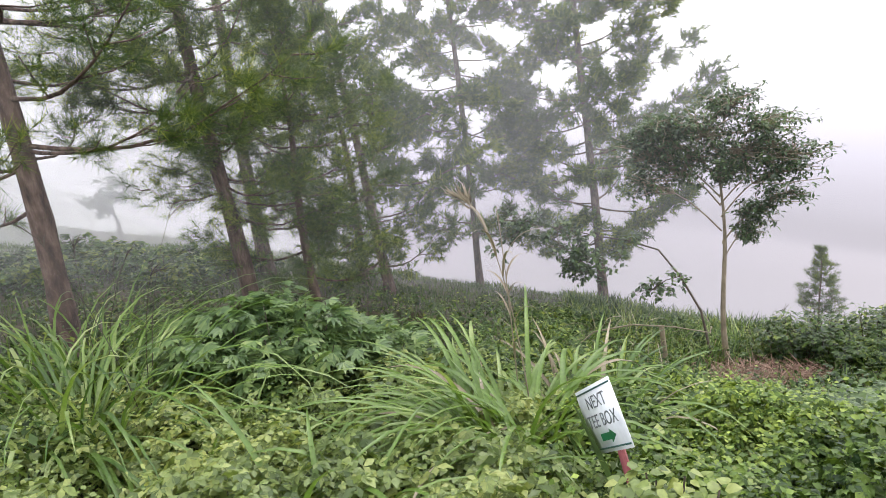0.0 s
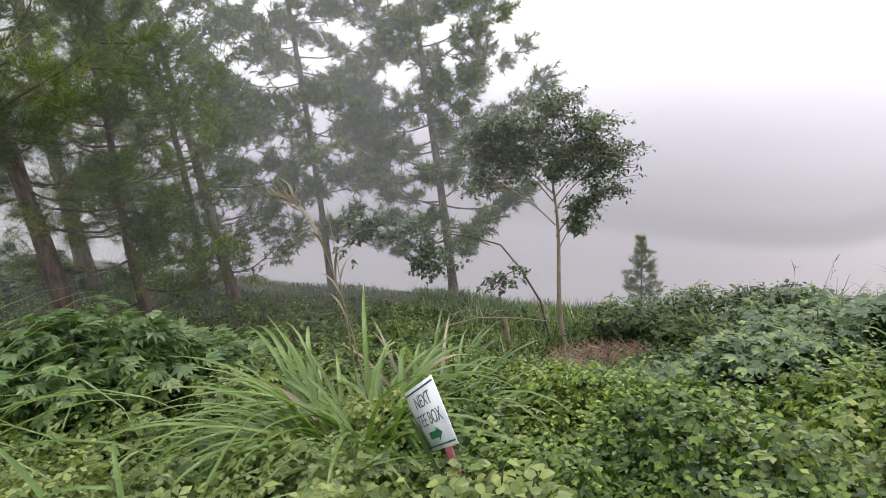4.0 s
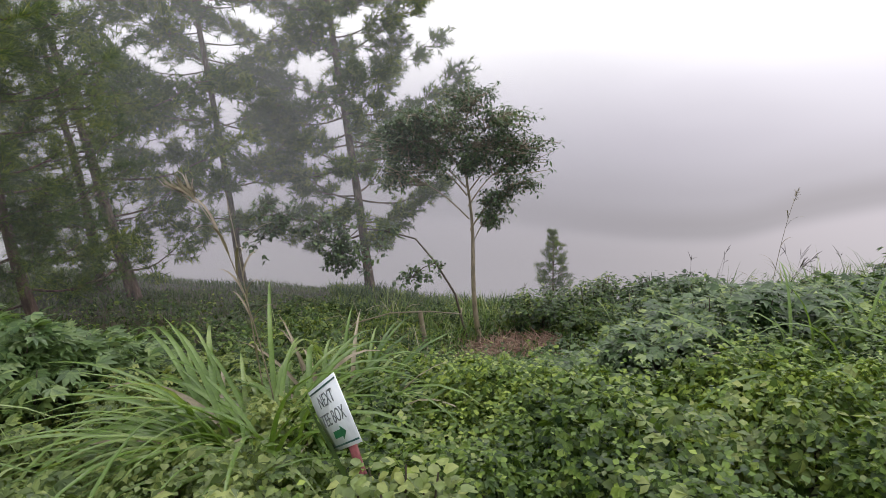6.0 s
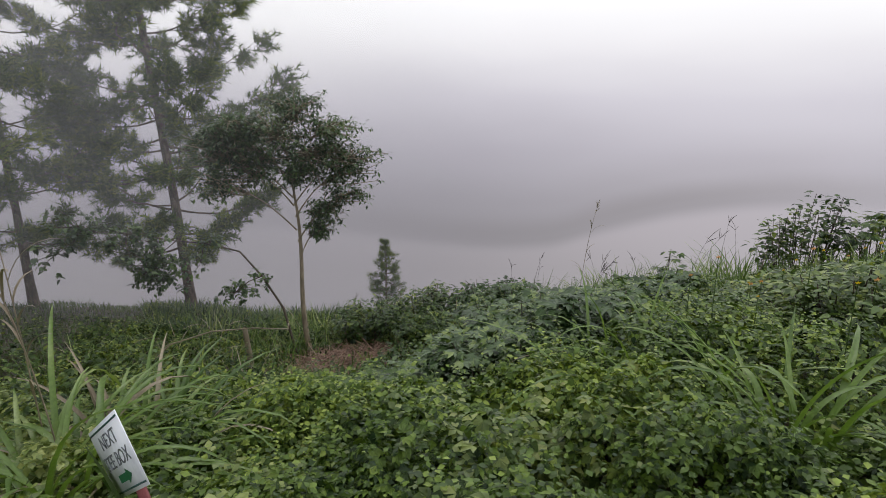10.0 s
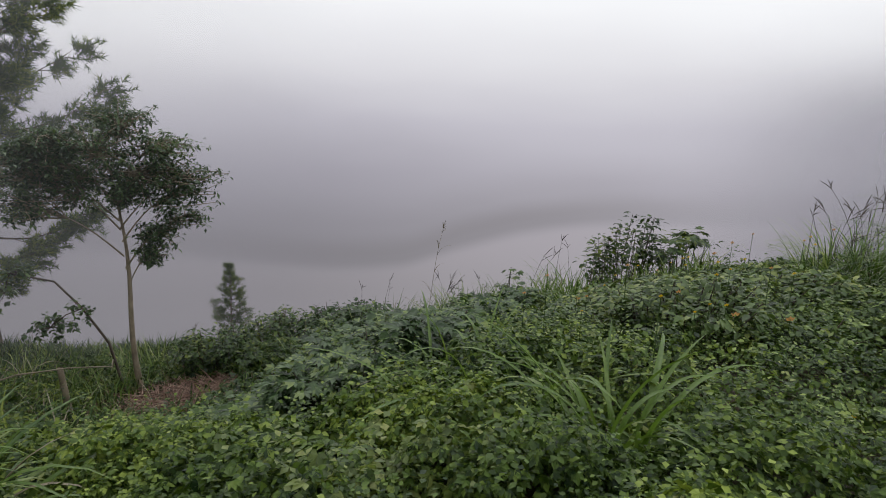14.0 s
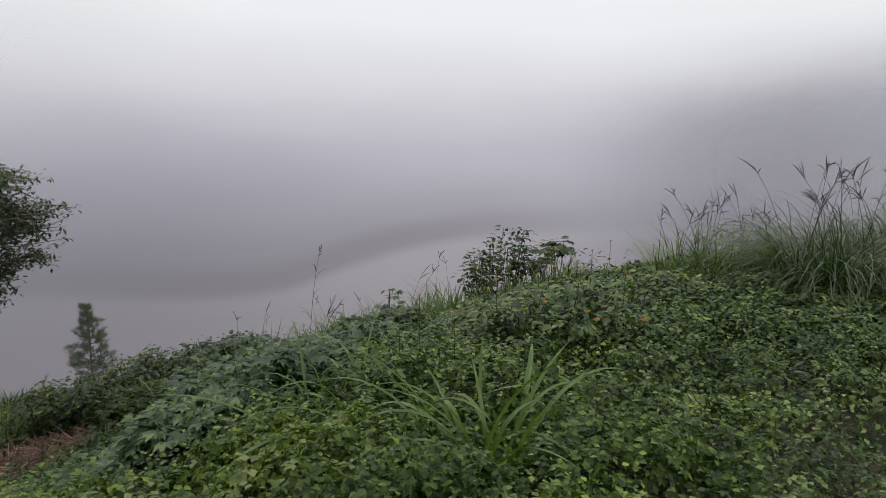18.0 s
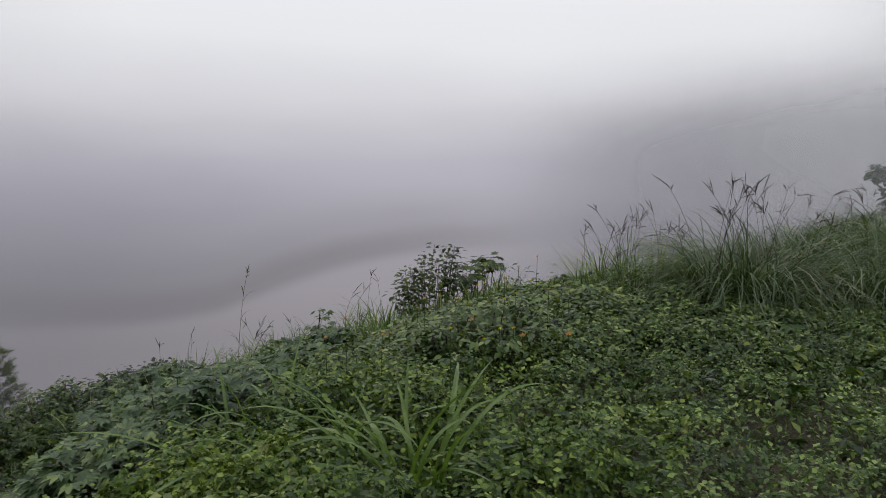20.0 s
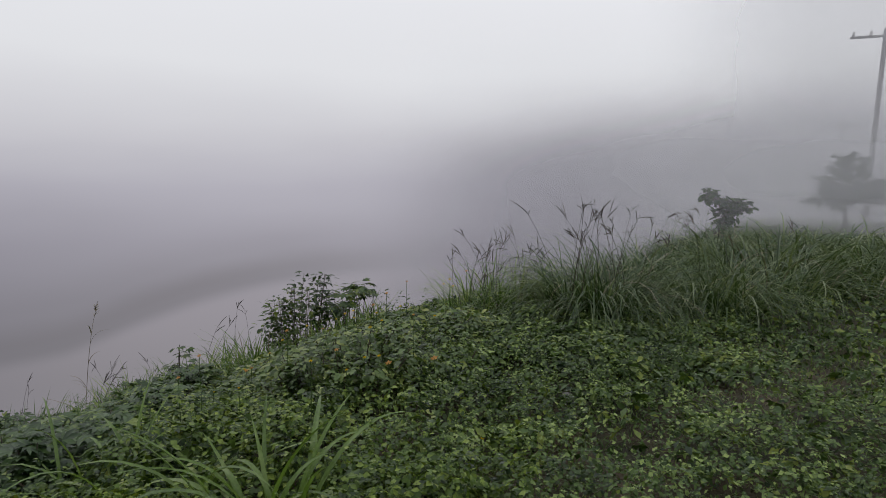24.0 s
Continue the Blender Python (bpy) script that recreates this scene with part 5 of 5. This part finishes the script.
bush("lobed_shrub", (2.25, 3.05), 0.5, 0.3, 24, PALMATE, SHRUB, 0.085, 110, "spreading shrub with large lobed leaves", per=30, bottom=0.5)
bush("lobed_shrub", (1.75, 3.5), 0.5, 0.34, 30, PALMATE, SHRUB, 0.085, 111, "spreading shrub with large lobed leaves", per=28, bottom=0.5)
bush("lobed_shrub", (3.1, 3.75), 0.6, 0.38, 38, PALMATE, SHRUB, 0.085, 112, "spreading shrub with large lobed leaves", per=30, bottom=0.6)
bush("young_creeper", (1.95, 2.0), 0.4, 0.42, 26, FIVELOBED, IVY, 0.09, 113, "yellow-green young creeper climbing over the bank", per=18)
bush("dark_shrub", (5.75, 7.3), 0.5, 0.6, 30, FIVELOBED, WEED, 0.09, 114, "dark shrub beside the straw heap", per=22)
bush("creeper_mound", (0.57, 1.46), 0.24, 0.62, 46, HEART, HAZYIVY, 0.045, 90, "mound of creeper leaves round the foot of the sign", per=34)
bush("dark_shrub", (5.6, 8.6), 0.8, 0.92, 55, SMALL, WEED, 0.10, 76, "dense green shrub beside the straw heap", per=48, bottom=0.12)
bush("dark_shrub", (6.5, 8.3), 0.85, 1.0, 66, SMALL, WEED, 0.10, 77, "dense dark green shrub on the bank", per=48, bottom=0.12)
bush("dark_shrub", (7.2, 7.4), 0.8, 0.95, 60, SMALL, DARKLEAF, 0.10, 78, "dense dark green shrub on the bank", per=48, bottom=0.12)
bush("dark_shrub", (6.4, 6.4), 0.9, 0.9, 60, PALMATE, SHRUB, 0.09, 79, "tangled green shrub on the bank", per=28)
bush("dark_shrub", (7.4, 4.9), 0.9, 0.62, 60, PALMATE, SHRUB, 0.09, 80, "tangled green shrub on the bank", per=28)
bush("dark_shrub", (6.3, 3.9), 0.9, 0.6, 60, PALMATE, SHRUB, 0.09, 81, "tangled green shrub on the bank", per=28)
bush("flowering_shrub", (6.0, 2.1), 0.9, 0.38, 70, OVATE, FLOWERLEAF, 0.075, 82, "low shrub dotted with yellow and orange flowers", per=40)
bush("flowering_shrub", (4.7, 1.2), 0.65, 0.56, 50, OVATE, FLOWERLEAF, 0.07, 83, "low dark shrub dotted with orange flowers", per=40)
bush("flowering_shrub", (5.6, 0.7), 0.7, 0.35, 50, OVATE, FLOWERLEAF, 0.07, 84, "low shrub beside the lawn with small flowers", per=36)
bush("flowering_shrub", (7.1, 1.5), 0.7, 0.22, 50, OVATE, FLOWERLEAF, 0.075, 85, "low shrub dotted with small orange flowers", per=36)
bush("upright_shrub", (8.35, 2.95), 0.5, 1.2, 26, OVATE, WEED, 0.09, 86, "upright airy small-leaved bush on the edge", per=50, bottom=0.12, up=0.3)
bush("tall_weed", (8.35, 2.15), 0.45, 0.72, 12, PALMATE, WEED, 0.12, 87, "tall weed with lobed leaves on the edge", per=10, bottom=0.86)
for k, (x, y, r, h) in enumerate(((5.45, -0.1, 0.5, 0.24), (5.3, -0.65, 0.45, 0.2), (5.95, -0.35, 0.5, 0.3), (5.9, -1.05, 0.5, 0.22), (6.35, -1.65, 0.55, 0.26), (5.2, -1.35, 0.5, 0.13), (4.85, 0.45, 0.45, 0.26))):
    bush("low_weed", (x, y), r, h, 40, OVATE, (LAWNLEAF, FLOWERLEAF)[k % 2], 0.055, 120 + k, "low leafy weed patch before the reeds", per=38, group="low weeds")
for k, (x, y, r, h) in enumerate(((-5.0, 11.0, 1.0, 0.55), (-6.3, 11.6, 1.2, 0.5), (-4.6, 13.2, 1.2, 0.6), (-6.2, 9.4, 0.8, 0.45))):
    bush("hill_shrub", (x, y), r, h, 40, FIVELOBED, WEED, 0.14, 140 + k, "low dark shrub on the slope dim in mist", per=18, bottom=0.15, group="slope shrubs")
bush("tall_weed", (6.9, 3.9), 0.12, 0.95, 4, PALMATE, WEED, 0.10, 88, "single tall weed stalk with lobed leaves", per=6)


def flower(x, y, lift, size, mat, label):
    """A small open blossom on a thin stem."""
    z = gz(x, y)
    top = np.array([x, y, z + lift])
    ob = thing("flower", (x, y, z), label, "flower", "wild flowers")
    part("stem", tube(np.array([(x, y, z), (x + 0.005, y, z + lift * 0.5), top]), np.array([0.003, 0.0025, 0.002]), 5), WEED, ob)
    face = turned(np.array([math.atan2(-y, -x)]), np.array([0.9]), np.array([0.3]))
    part("blossom", strewn(PETALS, face, top[None], size), mat, ob)


frng = np.random.default_rng(97)
for k in range(34):
    fx, fy = frng.uniform(3.4, 7.0), frng.uniform(0.4, 2.3)
    if k % 3:
        flower(fx, fy, float(cover_z(fx, fy)) + frng.uniform(0.2, 0.42), frng.uniform(0.010, 0.016), YELLOW, "small yellow wild flower in the shrub")
    else:
        flower(fx, fy, float(cover_z(fx, fy)) + frng.uniform(0.28, 0.45), frng.uniform(0.012, 0.02), ORANGE, "small orange-pink blossom in the shrub")
flower(3.62, 0.03, 0.16, 0.02, YELLOW, "small yellow flower in the lawn")
flower(4.6, 0.45, 0.3, 0.03, ORANGE, "orange-pink blossom at the edge of the lawn")
flower(4.35, 0.72, 0.36, 0.028, ORANGE, "orange-pink blossom at the edge of the lawn")


def fallen_stalk(points, radius, label):
    pts = np.array(points)
    ob = thing("fallen_stalk", pts[0], label, "stalk")
    part("stem", tube(pts, np.linspace(radius, radius * 0.6, len(pts)), 6), DRY, ob, smooth=True)
    rng = np.random.default_rng(99)
    for k in range(1, len(pts)):
        v, f = blades(pts[k:k + 1], np.array([rng.uniform(2.5, 4.5)]), np.array([0.5]), np.array([0.7]), np.array([1.6]), np.array([0.018]), 6)
        part("leaf", (v, f), DRY, ob, smooth=True)


fallen_stalk([(1.35, 7.2, gz(1.35, 7.2)), (1.88, 7.18, -1.58), (2.34, 7.06, -1.50), (2.8, 6.9, -1.53), (3.18, 6.75, -1.60)], 0.011, "long bleached reed stalk bowed over the grass")


def pebble(x, y, size, label):
    """A lump of pale stone, half sunk in the grass."""
    bm = bmesh.new()
    bmesh.ops.create_icosphere(bm, subdivisions=3, radius=size)
    for v in bm.verts:
        v.co *= 1 + 0.25 * noise.noise(v.co * 14)
        v.co.z *= 0.6
    me = bpy.data.meshes.new("stone")
    bm.to_mesh(me)
    bm.free()
    me.materials.append(PORCELAIN)
    ob = tagged(new("stone", me), label, "stone")
    ob.location = (x, y, gz(x, y) + size * 0.9)


pebble(4.53, -0.48, 0.05, "pale stone lying in the lawn")


# ---- straw heap ----
def straw_heap(x0, y0, n, seed):
    rng = np.random.default_rng(seed)
    ob = thing("straw_heap", (x0, y0, gz(x0, y0)), "heap of dead reddish-brown stalks under the sapling", "straw")
    x, y = x0 + rng.normal(0, 0.68, n), y0 + rng.normal(0, 0.5, n)
    h = 0.16 * np.exp(-((x - x0) / 0.7) ** 2 - ((y - y0) / 0.5) ** 2)
    z = ground_z(x, y) + rng.uniform(0.0, 1, n) * h + 0.015
    a, p = rng.uniform(0, 6.283, n), rng.normal(0, 0.16, n)
    tv, tf = tube(np.array([(0, 0, 0), (0.5, 0.03, 0.02), (1, 0, 0)]), np.array([0.010, 0.010, 0.006]), 4)
    R, pos, ln = turned(a, p, rng.uniform(0, 6, n)), np.stack([x, y, z], -1), rng.uniform(0.25, 0.7, n)
    me = None
    for q in range(160):
        if me is None:
            st = soup("stalk", tv, tf, STRAW, ob)
            me = st.data
        else:
            st = new("stalk", me)
            st.parent = ob
        st.matrix_local = Matrix.Translation(Vector(pos[q]) - ob.location) @ Matrix(R[q].tolist()).to_4x4() @ Matrix.Diagonal((ln[q], ln[q], ln[q], 1))
    tagged(part("straw", strewn((tv, tf), R[160:], pos[160:], ln[160:]), STRAW, ob), kind="stuff")



straw_heap(4.55, 7.75, 1700, 91)


# ---- sign ----
def sign():
    """A small folded sheet sign on a short red stake, leaning."""
    up = Vector((-0.019, 0.066, 0.098)).normalized()
    side = Vector((0.023, -0.154, 0.106)).normalized()
    side = (side - up * side.dot(up)).normalized()
    out = side.cross(up)
    if out.y > 0:
        out = -out
    centre = Vector((0.524, 1.967, 0.321))
    foot = centre + side * 0.06 - up * 0.5
    foot.z = gz(foot.x, foot.y)
    M = np.array([list(side), list(up), list(out)]).T
    ob = thing("golf_sign", foot, "small leaning white sign with green arrow on red stake", "sign")

    def slab(x0, x1, y0, y1, z0, z1, taper=0.0):
        pts = np.array([(x0, y0, z0), (x1, y0, z0), (x1 - taper, y1, z0), (x0 + taper, y1, z0), (x0, y0, z1), (x1, y0, z1), (x1 - taper, y1, z1), (x0 + taper, y1, z1)])
        f = np.array([(3, 2, 1, 0), (4, 5, 6, 7), (0, 1, 5, 4), (1, 2, 6, 5), (2, 3, 7, 6), (3, 0, 4, 7)])
        return pts @ M.T + np.array(centre), f

    W_, H_ = 0.188, 0.12
    board = part("board", slab(-W_, W_, -H_, H_, -0.004, 0.0), SIGNWHITE, ob, "white painted board")
    b0 = ob.location
    part("border", slab(-W_ + 0.004, W_ - 0.004, H_ - 0.018, H_ - 0.012, 0.0, 0.0012), SIGNEDGE, board, base=b0)
    part("border", slab(-W_ + 0.004, W_ - 0.004, -H_ + 0.012, -H_ + 0.018, 0.0, 0.0012), SIGNEDGE, board, base=b0)
    hv = np.array([(-0.075, -0.013, 0), (0.02, -0.013, 0), (0.02, -0.024, 0), (0.075, 0.0, 0), (0.02, 0.024, 0), (0.02, 0.013, 0), (-0.075, 0.013, 0)]) + np.array([0.01, -0.066, 0])
    arrow_v = np.concatenate([hv + (0, 0, 0.0003), hv + (0, 0, 0.0016)]) @ M.T + np.array(centre)
    bm = bmesh.new()
    vs = [bm.verts.new(v - np.array(b0)) for v in arrow_v]
    bm.faces.new(vs[7:])
    bm.faces.new(vs[:7][::-1])
    for q in range(7):
        bm.faces.new((vs[q], vs[(q + 1) % 7], vs[7 + (q + 1) % 7], vs[7 + q]))
    me = bpy.data.meshes.new("arrow")
    bm.to_mesh(me)
    bm.free()
    me.materials.append(SIGNGREEN)
    tagged(new("arrow", me), "green arrow").parent = board
    for text, y, wide in (("NEXT", 0.060, 0.20), ("TEE BOX", -0.008, 0.30)):
        cu = bpy.data.curves.new("lettering", "FONT")
        cu.body, cu.align_x, cu.align_y, cu.size, cu.extrude = text, "CENTER", "CENTER", 0.058, 0.0006
        tmp = bpy.data.objects.new("lettering", cu)
        scene.collection.objects.link(tmp)
        bpy.context.view_layer.update()
        me = bpy.data.meshes.new_from_object(tmp.evaluated_get(bpy.context.evaluated_depsgraph_get()))
        span = max(tmp.dimensions.x, 0.01)
        bpy.data.objects.remove(tmp)
        me.transform(Matrix.Diagonal((wide / span, 1.15, 1, 1)))
        rot = Matrix([list(r) + [0] for r in M] + [[0, 0, 0, 1]])
        me.transform(Matrix.Translation(centre - b0 + up * y + out * 0.0012) @ rot)
        me.materials.append(SIGNINK)
        me.name = "lettering"
        new("lettering", me).parent = board
    stake_top = centre + side * 0.06 + up * 0.06 - out * 0.02
    stake_low = foot - up * 0.08 - out * 0.02
    part("stake", tube(np.array([list(stake_low), list((stake_low + stake_top) / 2), list(stake_top)]), np.array([0.017, 0.017, 0.016]), 4), REDWOOD, ob, "red painted wooden stake")
    # a long blade that leans across the board's edge
    u = np.linspace(0, 1, 9)
    across, along = -0.30 - 0.72 * u ** 0.8, -2.4 + 3.1 * u
    mid = np.array(centre) + np.outer(across * W_, side) + np.outer(along * H_, up) + np.outer(0.012 + 0.03 * (u - 0.5) ** 2, out)
    half = np.outer(0.030 * (1 - u ** 3) + 0.002, np.array(side) + 0.25 * np.array(up))
    v = np.stack([mid - half, mid + 0.004 * np.array(out), mid + half], 1).reshape(-1, 3)
    f = np.array([q for k in range(8) for q in ((3 * k, 3 * k + 1, 3 * k + 4, 3 * k + 3), (3 * k + 1, 3 * k + 2, 3 * k + 5, 3 * k + 4))])
    leaning = thing("leaning_grass", mid[0], "grey-green grass blade leaning across the sign", "grass")
    part("blade", (v, f), SILVERGRASS, leaning, smooth=True)


sign()


# ---- far trees and poles ----
def leafy(name, place, height, blobs, seed, label, girth=0.08, leaves=420, size=0.2, mat=DARKLEAF, lean=(0.0, 0.0)):
    x, y = place
    z = gz(x, y)
    return broad_tree(name, (x, y, z), (x + lean[0], y + lean[1], z + height), [(x + a, y + b, z + c, d, e, f) for a, b, c, d, e, f in blobs], seed, label, OVATE, mat, TWIG, girth, leaves, size, "trees in the fog")


leafy("crooked_tree", (17.2, -5.15), 0.75, [(0.0, 0.38, 1.22, 0.30, 0.17, 0.8), (0.1, -0.36, 1.12, 0.28, 0.2, 0.8), (0, 0.12, 0.95, 0.26, 0.2, 0.7), (0, -0.1, 0.75, 0.24, 0.22, 0.6), (0, 0.0, 0.45, 0.2, 0.2, 0.5), (0, 0.5, 0.1, 0.25, 0.14, 0.3)], 101, "small dark crooked tree in fog", girth=0.1, leaves=190)
leafy("foggy_tree", (22.3, -10.4), 0.8, [(0, 0, 1.45, 0.8, 0.75, 1.7), (0.1, 0.65, 1.2, 0.6, 0.5, 1.0), (-0.1, -0.65, 1.25, 0.6, 0.5, 1.0), (0, 0.1, 2.1, 0.6, 0.5, 0.9)], 102, "rounded tree dim in the fog", leaves=520, size=0.17)
leafy("foggy_tree", (21.2, -11.9), 0.8, [(0, 0, 1.3, 0.8, 0.7, 1.4), (0.2, -0.8, 1.1, 0.7, 0.55, 1.0), (0, 0.3, 1.8, 0.5, 0.4, 0.6)], 103, "rounded tree dim in the fog", leaves=460, size=0.17)
leafy("foggy_tree", (-9.5, 18.6), 1.2, [(0, 0, 1.9, 0.6, 0.5, 1), (-0.5, 0.2, 1.5, 0.5, 0.4, 0.8)], 104, "small tree lost in the fog", leaves=260)


def utility_pole(x, y, top, label, wires=()):
    z = gz(x, y)
    ob = thing("utility_pole", (x, y, z), label, "pole", "utility poles")
    u = np.linspace(0, 1, 8)
    part("pole", tube(np.stack([x + 0 * u, y + 0 * u, z - 0.3 + (top + 0.3 - z) * u], -1), 0.11 - 0.035 * u, 12), POLE, ob, smooth=True)
    d = np.array([0.36, 0.93])
    arm = np.array([[x - d[0] * 1.1, y - d[1] * 1.1, top - 0.25], [x, y, top - 0.25], [x + d[0] * 1.1, y + d[1] * 1.1, top - 0.25]])
    cross = part("crossarm", tube(arm, np.array([0.05, 0.05, 0.05]), 4), POLE, ob)
    for k in (-1.0, -0.45, 0.45, 1.0):
        c = np.array([x + d[0] * k, y + d[1] * k, top - 0.2])
        part("insulator", tube(np.stack([c, c + (0, 0, 0.06), c + (0, 0, 0.1), c + (0, 0, 0.16)]), np.array([0.03, 0.06, 0.035, 0.045]), 8), PORCELAIN, cross, base=ob.location)
    return ob


utility_pole(26.1, -12.9, 6.7, "grey wooden utility pole with crossarm in fog")
utility_pole(40.3, -18.2, 4.4, "distant utility pole with crossarm in fog")
